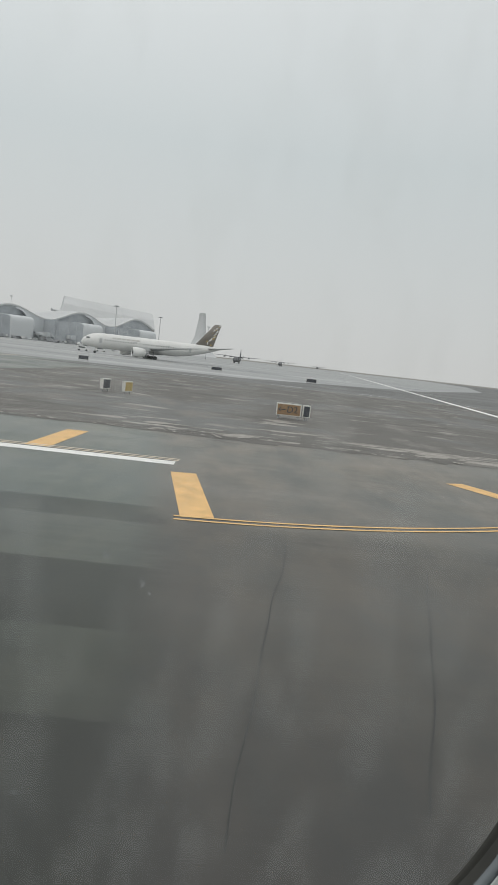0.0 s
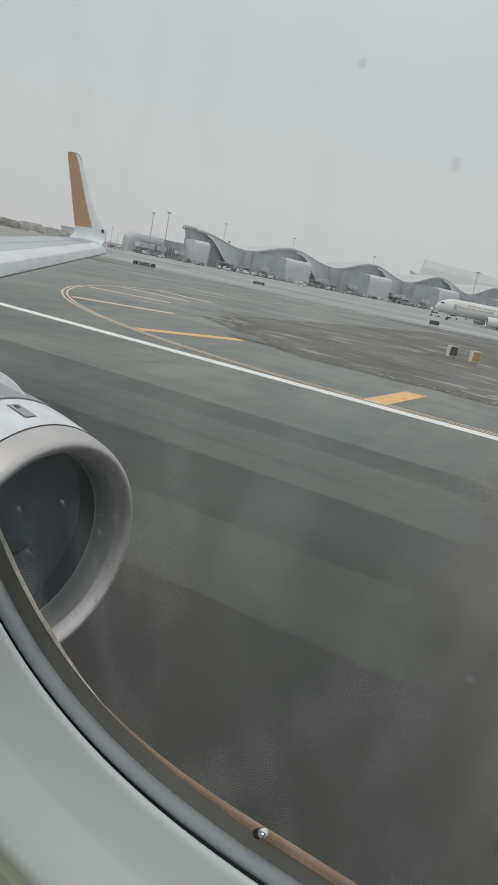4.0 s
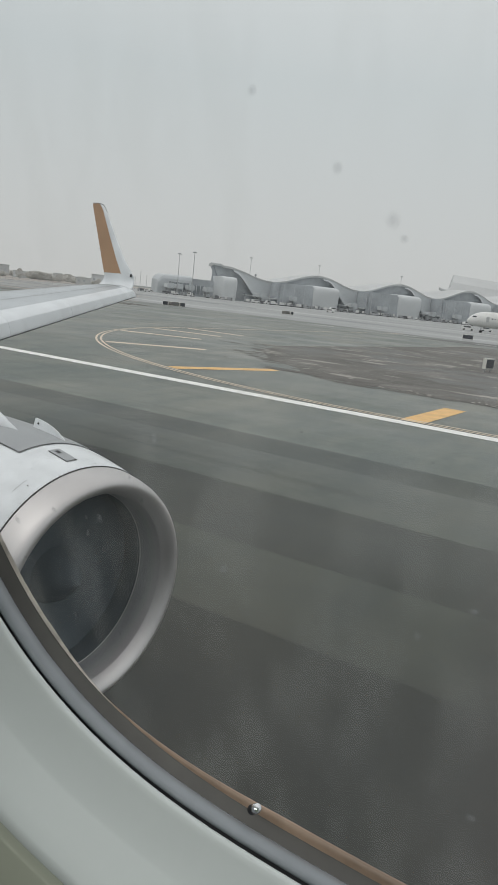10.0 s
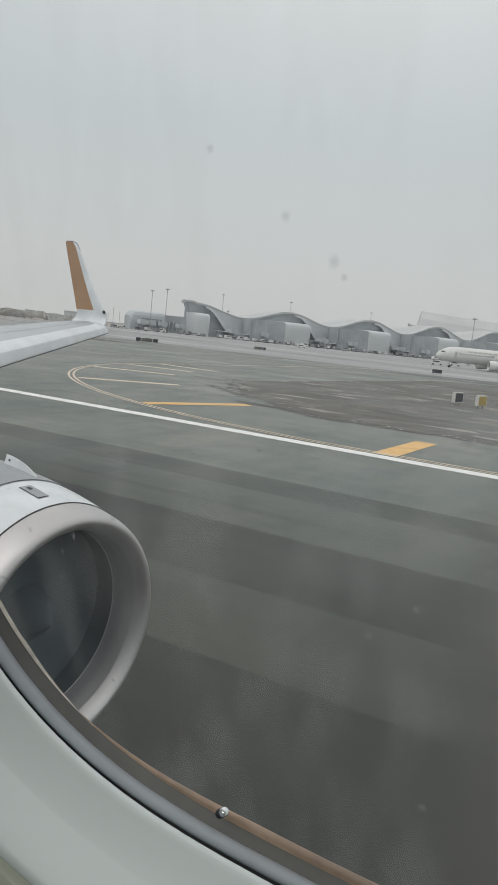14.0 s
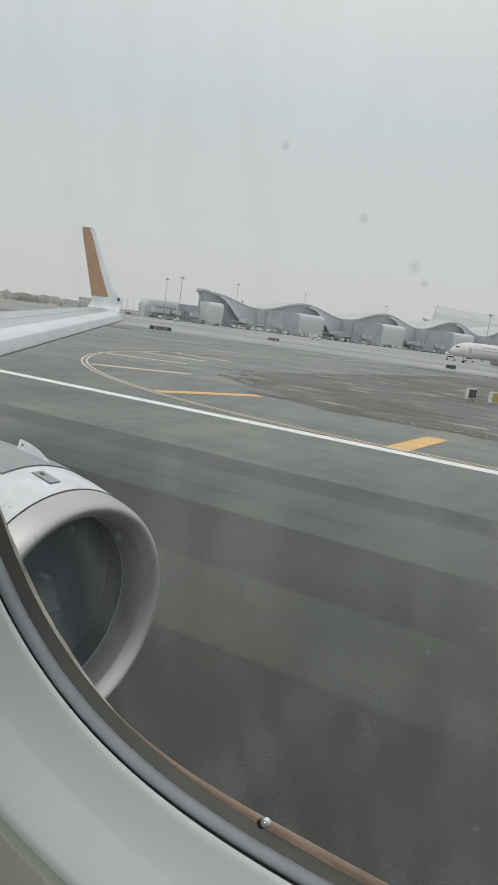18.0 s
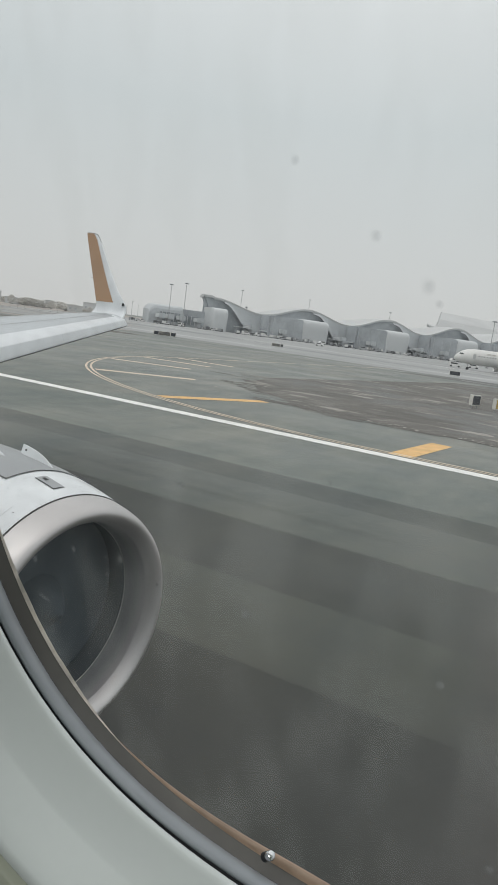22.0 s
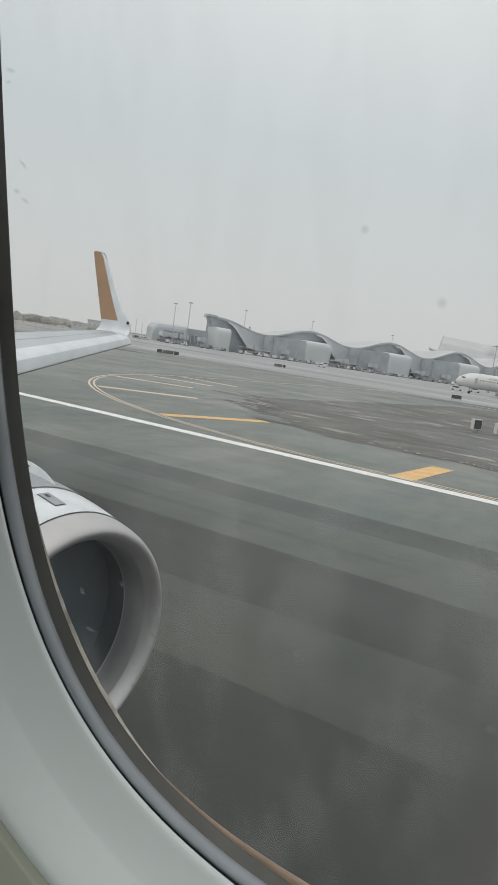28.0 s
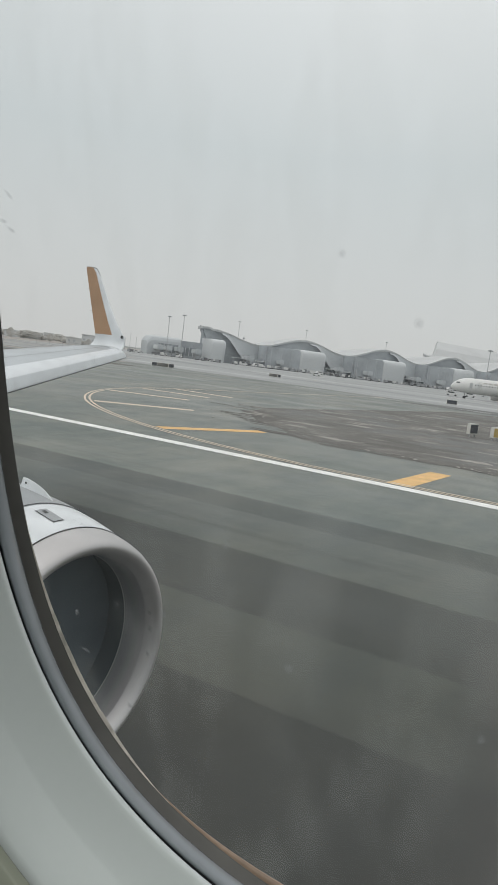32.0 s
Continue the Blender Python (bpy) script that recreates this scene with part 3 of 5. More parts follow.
wing = part("wing", loft([foil(wing_nose(y), wing_chord(y), 0.115, twist=-0.032) for y in stations], cap=True), WING_GREY, airliner, "light grey wing with thin panel seams", smooth=False)
for f in wing.data.polygons:
    f.use_smooth = True
# slats drooped ahead of the nose, in three lengths; the outer one ends on a slant
for y0, y1 in ((5.4, 7.9), (7.906, 10.75), (10.756, 15.90)):
    rings = []
    for i in range(9):
        y = y0 + (y1 - y0) * i / 8
        p, c = wing_nose(y), wing_chord(y)
        drop = 0.19 + 0.004 * (TIP.y - y)
        fr = p + Vector((0.19, 0, -drop))
        run, rise = 0.19 + 0.085 * c, drop + 0.043 * c + 0.014
        slant = 0.55 if i == 8 and y1 > 15 else 0.0
        sec = []
        for a, h in ((0.0, 0.0), (-0.006, 0.04), (0.010, 0.12), (0.055, 0.30), (0.105, 0.47), (0.165, 0.62), (0.30, 0.75), (0.6, 0.89), (1.0, 1.0), (1.0, 0.965), (0.7, 0.82), (0.4, 0.52), (0.15, 0.08), (0.05, -0.03)):
            sec.append(fr + Vector((-a * run, -slant * max(0.0, a), h * rise)))
        rings.append(sec)
    slat = part("slat", loft(rings, cap=True), WING_WHITE, wing, "white leading edge slat, lowered", smooth=True)
    slat.data.set_sharp_from_angle(angle=radians(24))
    # a dark tube along the lower edge puts in the slat's shadow line
    bm = bmesh.new()
    for a, b in zip(rings, rings[1:]):
        tube(a[-1], b[-1], 0.014, steps=6, bm=bm)
    part("slat_shade_line", bm, SEAM, slat, "dark line put in as shade under the slat")
# panel seams on the upper skin
for frac in (0.30, 0.78):
    rings = []
    for i in range(15):
        y = 4.8 + (15.6 - 4.8) * i / 14
        sec = foil(wing_nose(y), wing_chord(y), 0.115, twist=-0.032, n=40)
        k = min(range(41), key=lambda j: abs((wing_nose(y).x - sec[j].x) / wing_chord(y) - frac))
        a = sec[k] + Vector((0, 0, 0.004))
        rings.append([a, a + Vector((-0.018, 0, 0.0))])
    part("panel_seam", loft(rings, closed=False), SEAM, wing, "dark panel seam")
# flap track fairings under the trailing edge
for y in (6.2, 9.4, 12.4):
    p = wing_nose(y) + Vector((-wing_chord(y) * 0.62, 0, -0.16))
    rings = [[p + Vector((-d, r * math.cos(a), -0.12 + 1.2 * r * math.sin(a))) for a in [2 * math.pi * i / 10 for i in range(10)]] for d, r in ((0, 0.02), (0.3, 0.13), (0.9, 0.17), (1.6, 0.13), (2.1, 0.02))]
    part("flap_fairing", loft(rings, cap=True), WING_GREY, wing, smooth=True)

# winglet: blends from the tip up and back
def winglet_section(s, lo=0.0, hi=1.0):
    """s: 0 at the wing tip to 1 at the top; a section between two fractions of its chord."""
    b = min(1.0, s / 0.22)
    f = max(0.0, (s - 0.22) / 0.78)
    ang = radians(80) * (b * b * (3 - 2 * b))
    y = TIP.y + 0.30 * math.sin(b * math.pi / 2) + 0.32 * f
    zz = TIP.z + 0.36 * b ** 1.8 + 2.10 * f
    nx = TIP.x - 0.12 * b - 1.62 * f ** 0.85
    chord = 1.42 - 0.25 * b + 0.94 * f - 1.62 * f ** 0.85
    up = (0, -math.sin(ang), math.cos(ang))
    return (nx, y, zz), chord, up


secs = [winglet_section(s) for s in (0, 0.05, 0.10, 0.15, 0.19, 0.22, 0.4, 0.6, 0.8, 0.93, 0.985, 1.0)]
rings = []
for k, (p, c, up) in enumerate(secs):
    if k == 10:
        p, c = (p[0] - 0.05, p[1], p[2]), c - 0.05
    if k == 11:
        p, c = (p[0] - 0.20, p[1], p[2]), c - 0.20
    rings.append(foil(p, c, 0.085, up=up, n=12))
winglet = part("winglet", loft(rings, cap=True), WING_WHITE, airliner, "tall upswept winglet, white with a gold inner face", smooth=True)
rings = []
for s in (0.245, 0.4, 0.6, 0.8, 0.93, 0.985):
    p, c, up = winglet_section(s)
    row = []
    lo = 0.40 - 0.17 * s
    for f in (lo, 0.5, 0.65, 0.8, 0.93, 1.0):
        th = 0.085 * 5 * (0.2969 * math.sqrt(f) - 0.126 * f - 0.3516 * f * f + 0.2843 * f ** 3 - 0.1036 * f ** 4) * c + 0.006
        row.append(Vector(p) + Vector((-1, 0, 0)) * (f * c) + Vector(up) * th)
    if s > 0.98:
        row = [q + Vector((0, 0, 0.030)) for q in row]
        row[0] = row[0] + Vector((-0.07, 0, -0.01))
    rings.append(row)
part("gold_panel", loft(rings, closed=False), GOLD, winglet, "gold tan painted inner face", smooth=True)
bm = bmesh.new()
run = []
for s, cut in ((0.90, 0.0), (0.95, 0.012), (0.985, 0.05), (1.0, 0.20), (1.002, 0.44)):
    p, c, up = winglet_section(s)
    run.append(Vector(p) + Vector((-cut, -0.012, 0.004)))
for a, b in zip(run, run[1:]):
    tube(a, b, 0.007, steps=6, bm=bm)
part("edge_strip", bm, SEAM, winglet, "dark worn edge strip at the top")
p, c, up = winglet_section(0.23)
part("tip_light", box(0.08, 0.05, 0.09, Vector(p) + Vector((-0.05, -0.05, 0.02)), 0.015), DARK, winglet, "small dark navigation light housing")
for s in (0.5, 0.75):
    p, c, up = winglet_section(s)
    q = Vector(p) + Vector((-c, 0, 0))
    part("static_wick", tube(q, q + Vector((-0.08, 0, 0.01)), 0.005, 0.003, 5), DARK, winglet)

# engine
engine = empty("engine", pose(-3.439, 3.965, 1.600, 0, 0, -4.7))
engine.parent = airliner
engine["label"] = "round turbofan engine with bare metal lip and white cowl"
part("inlet_lip", lathe([(0.115, 0.8285), (0.07, 0.845), (0.03, 0.869), (0.006, 0.895), (0.0, 0.921), (0.008, 0.941), (0.03, 0.962), (0.08, 0.984), (0.16, 1.005), (0.249, 1.021)], 96), BARE_METAL, engine, "bare metal inlet lip, slightly stained", smooth=True)
part("front_cowl", lathe([(0.252, 1.024), (0.40, 1.056), (0.60, 1.092), (0.80, 1.120), (0.98, 1.139)], 96), COWL_WHITE, engine, "white painted front cowl", smooth=True)
part("seam_ring", lathe([(0.244, 1.021), (0.246, 1.027), (0.254, 1.028), (0.256, 1.024)], 96), SEAM, engine, "dark riveted joint")
part("fan_cowl", lathe([(0.985, 1.133), (0.99, 1.140), (1.4, 1.170), (2.0, 1.177), (2.6, 1.131), (3.2, 1.010), (3.5, 0.929), (3.45, 0.889), (2.9, 0.929)], 96), COWL_WHITE, engine, "white rear cowl", smooth=True)
bm = bmesh.new()
for i in range(150):
    a = 2 * math.pi * i / 150
    bm_at = Matrix.Rotation(a, 4, "X") @ Matrix.Translation((-0.266, 0, 1.0285))
    bmesh.ops.create_cube(bm, size=1, matrix=bm_at @ Matrix.Diagonal((0.006, 0.004, 0.002, 1)))
tagged(part("rivets", bm, COWL_GREY, engine), kind="stuff")
part("inlet_barrel", lathe([(0.345, 0.802), (0.30, 0.804), (0.23, 0.812), (0.16, 0.820), (0.113, 0.8292)], 96), INLET, engine, "smooth grey inlet wall behind the lip", smooth=True)
part("throat_ring", lathe([(0.352, 0.806), (0.345, 0.799), (0.342, 0.799), (0.340, 0.803)], 96), BARE_METAL, engine, "thin bright ring where the liner begins")
part("fan_case", lathe([(0.35, 0.803), (0.50, 0.815), (0.62, 0.840)], 64), BARREL, engine, "dark acoustic liner round the fan", smooth=True)
part("fan_backing", lathe([(0.581, 0.838), (0.581, 0.5), (0.581, 0.02)], 48), BLADE, engine)
for i in range(24):
    a = 2 * math.pi * i / 24
    rings = []
    for r, tw, ch in ((0.24, 89, 0.065), (0.42, 89, 0.112), (0.62, 89, 0.164), (0.826, 89, 0.218)):
        t = radians(tw)
        row = []
        for u, th in ((-0.5, 0.0), (0.0, 0.0008), (0.5, 0.0), (0.0, -0.0008)):
            px = -0.575 - u * ch * math.cos(t) + th * math.sin(t)
            py = u * ch * math.sin(t) + th * math.cos(t)
            row.append(Matrix.Rotation(a, 4, "X") @ Vector((px, py, r)))
        rings.append(row)
    part("fan_blade", loft(rings, cap=True), BLADE, engine)
part("spinner", lathe([(0.26, 0.004), (0.29, 0.05), (0.38, 0.13), (0.48, 0.21), (0.585, 0.26)], 32), BLADE, engine, "grey pointed spinner", smooth=True)
part("core_nozzle", lathe([(2.9, 0.7), (3.5, 0.62), (4.2, 0.42), (4.15, 0.38), (3.4, 0.4)], 40), BARE_METAL, engine, smooth=True)


def on_cowl(d, a, lift):
    """A point on the cowl: metres aft, degrees from the top towards the cabin."""
    prof = [(0.249, 1.022), (0.40, 1.056), (0.60, 1.092), (0.80, 1.120), (0.98, 1.139), (1.4, 1.170), (2.0, 1.177), (2.6, 1.131)]
    r = next(r0 + (r1 - r0) * (d - d0) / (d1 - d0) for (d0, r0), (d1, r1) in zip(prof, prof[1:]) if d0 <= d <= d1) + lift
    return Vector((-d, -r * math.sin(radians(a)), r * math.cos(radians(a))))


def cowl_patch(d0, d1, a0, a1, lift, k=6):
    return loft([[on_cowl(d0 + (d1 - d0) * i / k, a0 + (a1 - a0) * j / k, lift) for j in range(k + 1)] for i in range(k + 1)], closed=False)


fairing = part("top_fairing", cowl_patch(0.735, 2.4, -55, 14.5, 0.006, 14), COWL_GREY, engine, "grey fairing over the cowl crown", smooth=True)
part("fairing_seam", cowl_patch(0.728, 0.737, -55, 14.8, 0.008, 30), SEAM, fairing, "dark serrated joint")
part("fairing_seam", cowl_patch(0.728, 2.4, 14.4, 14.9, 0.008, 30), SEAM, fairing)
vent = part("vent", cowl_patch(0.385, 0.62, -1.2, 4.8, 0.004), SEAM, engine, "flush air vent with a dark rim")
part("vent_plate", cowl_patch(0.392, 0.613, -0.95, 4.55, 0.007), COWL_GREY, vent, "grey vent plate")
part("vent_slot", cowl_patch(0.53, 0.58, 1.0, 2.8, 0.010), DARK, vent, "dark vent slot")
for d0, d1, a0, a1 in ((0.40, 0.403, 25, 33),):
    part("hatch_seam", cowl_patch(d0, d1, a0, a1, 0.003), COWL_GREY, engine)
part("latch", cowl_patch(0.345, 0.355, 27.2, 27.7, 0.004, 2), DARK, engine)
# strake: a small fin on the cowl's shoulder, cut off square at the back
base = [on_cowl(0.80 + 0.066 * i, -13.0, -0.02) for i in range(8)]
out = on_cowl(1.1, -13.0, 1.0) - on_cowl(1.1, -13.0, 0.0)
heights = [0.015, 0.045, 0.068, 0.085, 0.097, 0.105, 0.110, 0.110]
side = Vector((0, 0.012, 0))
rings = [[p - side, p + side, p + out * h + side * 0.4, p + out * h - side * 0.4] for p, h in zip(base, heights)]
strake = part("strake", loft(rings, cap=True), COWL_WHITE, engine, "white fin-shaped strake")
q = base[6] + out * 0.075 - side
part("hole", tube(q - side * 0.1, q - side * 0.5, 0.010, steps=10), DARK, strake)
# pylon
rings = []
for d, w, z0, z1 in ((1.15, 0.02, 1.0, 1.16), (1.5, 0.13, 0.9, 1.28), (2.0, 0.19, 0.85, 1.42), (2.8, 0.22, 0.85, 1.58), (3.6, 0.20, 0.85, 1.66), (4.6, 0.16, 0.9, 1.58), (5.6, 0.05, 1.1, 1.45)):
    rings.append([Vector((-d, w * math.cos(a) * (1 if math.sin(a) > 0 else 1.1), z0 + (z1 - z0) * (0.5 + 0.5 * math.sin(a)))) for a in [2 * math.pi * i / 20 for i in range(20)]])
part("pylon", loft(rings, cap=True), COWL_WHITE, engine, "white rounded engine pylon", smooth=True)

# fuselage skin round the seat row, left open at the window
XC, ZC, LEAN = -0.0404, 4.1281, 0.2211
FR, FY, FZ = 2.0, -1.791, 3.78
skin = bmesh.new()
for x0, x1, a0, a1 in ((-9, XC - 0.23, -180, 180), (XC + 0.23, 4, -180, 180), (XC - 0.23, XC + 0.23, -180, 1.4), (XC - 0.23, XC + 0.23, 18.8, 180)):
    k = max(2, int((a1 - a0) / 7.5))
    loft([[(x, FY + FR * math.cos(radians(a0 + (a1 - a0) * i / k)), FZ + FR * math.sin(radians(a0 + (a1 - a0) * i / k))) for i in range(k + 1)] for x in (x0, x1)], closed=False, bm=skin)
part("fuselage", skin, WING_WHITE, airliner, "white fuselage side")

# ---- cabin window ----
window = empty("window_1", label="rounded cabin window with pale plastic surround and dark seal", category="window", kind="structure")
YP = 0.1423


def ring(da, dy, n=2.7, k=160):
    """A rounded loop round the opening, leaning with the wall: metres wider than its rim, and metres outwards from it."""
    pts = []
    for i in range(k):
        c, q = math.cos(2 * math.pi * i / k), math.sin(2 * math.pi * i / k)
        x = math.copysign(abs(c) ** (2 / n), c) * (0.1477 + da)
        u = math.copysign(abs(q) ** (2 / (n + 0.365)), q) * (0.2024 + da)
        x, u = x + 0.0388 * u, u - 0.0388 * x
        pts.append((XC + x, YP + dy - math.sin(LEAN) * u, ZC + math.cos(LEAN) * u))
    return pts


def rim(n, *steps):
    return [ring(da, dy, n) for da, dy in steps]


surround = part("window_surround", loft(rim(2.63, (0.0006, 0.0024), (-0.0013, 0.0015), (-0.0022, 0.0005), (-0.0023, -0.0004), (-0.0018, -0.0013), (-0.0005, -0.0024), (0.0040, -0.0070), (0.0096, -0.0126), (0.0103, -0.0136), (0.016, -0.0222), (0.0192, -0.0270), (0.0215, -0.0294), (0.0229, -0.0288), (0.0233, -0.018))), LINER, window, "pale grey-green plastic window surround", smooth=True)
part("groove", loft(rim(2.66, (-0.0006, 0.0020), (0.0012, 0.0034)) + rim(2.72, (0.0010, 0.0052), (-0.0002, 0.0054))), RUBBER, window, "dark groove")
part("seal", loft(rim(2.70, (0.0004, 0.0040), (-0.0012, 0.0032), (-0.0022, 0.0036), (-0.0026, 0.0047), (-0.0025, 0.0062)) + rim(2.73, (-0.0017, 0.0082), (-0.0004, 0.0101), (0.0014, 0.0120), (0.0034, 0.0133), (0.0048, 0.0139)) + rim(2.76, (0.0060, 0.0142))), GASKET, window, "glossy grey rubber seal", smooth=True)
part("reveal", loft(rim(2.75, (0.0047, 0.0139), (0.0040, 0.0155)) + rim(2.715, (0.0032, 0.0175), (0.0028, 0.0192))), REVEAL, window, "dull dark window reveal", smooth=True)
edges = rim(2.715, (0.0029, 0.0190), (0.0020, 0.0196)) + rim(2.80, (0.0003, 0.0206)) + rim(2.84, (0.0001, 0.0214), (0.0022, 0.0228), (0.0088, 0.0242))
wide = ring(0.0070, 0.0226, 2.84)


def pane_band(first, last):
    """The stepped edge round the pane between two places on the loop, tapering in aft and out ahead."""
    rows = []
    for j in range(first, last):
        i, fade = j % 160, max(0.0, min(1.0, (j - 106) / 13, (221 - j) / 13))
        base = Vector(edges[0][i])
        rows.append([base] + [base.lerp(Vector(e[i]), fade) for e in edges[1:4]] + [Vector(wide[i]).lerp(Vector(edges[4][i]), fade), Vector(edges[5][i])])
    return loft(rows, closed=False)


part("pane_edge", pane_band(106, 133), EDGE, window, "brown edge of sealant round the pane", smooth=True)
part("pane_edge", pane_band(132, 222), REVEAL, window, "dull dark edge of the pane towards the front", smooth=True)
part("pane_rim", loft([[edges[0][j % 160], wide[j % 160], edges[5][j % 160]] for j in range(57, 108)], closed=False), REVEAL, window, "dull dark rim behind the pale edge", smooth=True)
part("outer_frame", loft([ring(0.0088, 0.0246, 2.85), ring(0.03, 0.029, 3.0), ring(0.115, 0.035, 8)]), WING_WHITE, window)
# the chipped pane edge on the aft lower side; its paleness paints in caught sky
lo, mid, hi = ring(0.0027, 0.0188, 2.715), ring(0.0017, 0.0196, 2.73), ring(0.0004, 0.0205, 2.78)
lift = Vector((0.0003, -0.0003, 0.0003))
rows = []
for q in range(85):
    f = 88.0 + q * 0.25
    i, r = int(f), f % 1
    a, b, c = [Vector(e[i]).lerp(Vector(e[i + 1]), r) for e in (lo, mid, hi)]
    w = max(0.03, min(1.0, (f - 88) / 8, (109 - f) / 7)) * (0.72 + 0.10 * noise.noise((f * 0.8, 2.0, 0.0)) + 0.06 * noise.noise((f * 3.7, 5.0, 0.0)))
    out = a + lift
    rows.append([out, out + (b - a) * w, out + (c - a) * w * 0.9])
part("pale_edge", loft(rows, closed=False), mat("skylit_worn_edge", (0.60, 0.55, 0.49), 0.4, vary=0.35, scale=90, fine=500), window, "chipped edge of the pane, painted pale for the sky it catches", smooth=True)
screw = tagged(put(lathe([(-0.0010, 0.00001), (-0.0009, 0.0008), (-0.0006, 0.0013), (0.0000, 0.0015), (0.0012, 0.0015), (0.0016, 0.0012)], 20), "screw", PIN, window, smooth=True), "small bright steel breather pin")
screw.data.set_sharp_from_angle(angle=radians(40))
screw.matrix_basis = Matrix.Translation((-0.0692, 0.2002, 3.9366)) @ Vector((0.62, -0.30, 0.72)).to_track_quat("X", "Z").to_matrix().to_4x4()
# dark tube placed where the pin's shadow and unlit side show
part("pin_shadow", tube((-0.0699, 0.2006, 3.9359), (-0.0716, 0.2016, 3.9338), 0.0014, 0.0015, 14), DARK, window, "dark tube put in as the breather pin's shadow")


# dust and smears on the pane
def dust_material(name, spot):
    """A thin film that scatters daylight; spot: fades out from its middle, else clouded in upright smears."""
    m = bpy.data.materials.new(name)
    m.use_nodes = True
    n, l = m.node_tree.nodes, m.node_tree.links
    n.remove(n["Principled BSDF"])
    tc = n.new("ShaderNodeTexCoord")
    mr = n.new("ShaderNodeMapRange")
    mr.interpolation_type = "SMOOTHSTEP"
    if spot:
        ln = n.new("ShaderNodeVectorMath")
        ln.operation = "LENGTH"
        l.new(tc.outputs["Object"], ln.inputs[0])
        l.new(ln.outputs["Value"], mr.inputs["Value"])
        lim = (0.0, 1.0, 0.27, 0.0)
    else:
        mp = n.new("ShaderNodeMapping")
        mp.inputs["Scale"].default_value = (60, 60, 17)
        mp.inputs["Rotation"].default_value = (0, radians(-9), 0)
        nz = n.new("ShaderNodeTexNoise")
        nz.inputs["Scale"].default_value, nz.inputs["Detail"].default_value = 1.0, 3
        l.new(tc.outputs["Object"], mp.inputs["Vector"])
        l.new(mp.outputs[0], nz.inputs["Vector"])
        l.new(nz.outputs["Fac"], mr.inputs["Value"])
        lim = (0.42, 0.70, 0.034, 0.105)
    for k, v in zip(("From Min", "From Max", "To Min", "To Max"), lim):
        mr.inputs[k].default_value = v
    clear, film, mx = n.new("ShaderNodeBsdfTransparent"), n.new("ShaderNodeBsdfTranslucent"), n.new("ShaderNodeMixShader")
    film.inputs["Color"].default_value = (0.50, 0.515, 0.52, 1) if spot else (0.855, 0.868, 0.835, 1)
    l.new(mr.outputs[0], mx.inputs["Fac"])
    l.new(clear.outputs[0], mx.inputs[1])
    l.new(film.outputs[0], mx.inputs[2])
    l.new(mx.outputs[0], n["Material Output"].inputs["Surface"])
    return m


SMUDGE, HAZE = dust_material("dust_spot", True), dust_material("pane_film", False)
bm = bmesh.new()
bm.faces.new([bm.verts.new(p) for p in ring(0.0084, 0.0238, 2.85)])
pane = part("pane", bm, HAZE, window, "clear pane clouded by faint upright smears")
pane.visible_shadow = False
spots = [(-0.0740, 4.1308, 1.5, 1.5), (-0.0540, 4.1162, 1.7, 1.8), (-0.0416, 4.1068, 2.1, 2.3), (-0.0390, 4.1035, 1.3, 1.3)]
spots += [(-0.1514, 4.0141, 1.6, 1.6), (-0.1311, 4.0166, 1.7, 2.4), (-0.1370, 4.0153, 1.2, 1.3), (-0.1370, 4.0093, 1.5, 2.0), (-0.1387, 3.9990, 1.1, 1.7), (-0.1478, 3.9745, 1.6, 1.6)]
spots += [(-0.1388, 3.9835, 1.5, 1.8), (-0.1679, 3.9904, 4.2, 1.4), (-0.1708, 4.0050, 1.8, 2.2), (-0.0844, 4.0134, 2.6, 2.6), (-0.1342, 3.9988, 1.2, 1.3)]
random.seed(31)
for k in range(44):
    r = random.uniform(0.35, 0.9) if k % 6 else random.uniform(1.2, 2.2)
    spots.append((random.uniform(-0.15, 0.02), random.uniform(3.96, 4.075), r, r * random.uniform(0.8, 1.3)))
spots = [(*q, 0) for q in spots] + [(-0.1897, 4.1700, 3.0, 1.0, -12), (-0.1869, 4.1448, 3.2, 0.9, -42), (-0.1905, 4.1372, 2.6, 1.0, -15), (-0.1871, 4.1346, 2.6, 1.0, -25), (-0.1908, 4.1670, 1.6, 0.7, 0)]
for x, z, rx, rz, turned in spots:
    sm = put(flat([(math.cos(2 * math.pi * i / 14), math.sin(2 * math.pi * i / 14)) for i in range(14)]), "dust_spot", SMUDGE, window)
    sm.matrix_basis = Matrix.Translation((x, YP + 0.0231 - math.tan(LEAN) * (z - ZC), z)) @ Matrix.Rotation(radians(90) + LEAN, 4, "X") @ Matrix.Rotation(radians(turned), 4, "Z") @ Matrix.Diagonal((rx * 0.001, rz * 0.001, 1, 1))
    sm.visible_shadow = False

part("gap", loft(rim(2.64, (0.0226, -0.0200), (0.0252, -0.0200))), REVEAL, window, "dark gap between surround and wall panel")

# cabin lining round the surround, and plain walls that close the cabin
WALLS = mat("cabin_wall_liner", (0.43, 0.44, 0.36), 0.6, vary=0.04, scale=4, fine=80)
wall = tagged(put(loft([ring(0.0247, -0.019, 2.64), ring(0.0254, -0.0302, 2.64), ring(0.0262, -0.0312, 2.64), ring(0.06, -0.042, 3.2), ring(0.12, -0.05, 4), ring(0.25, -0.065, 7)]), "wall_cabin", WALLS, smooth=True), "pale cabin side wall panel", "wall", kind="structure")


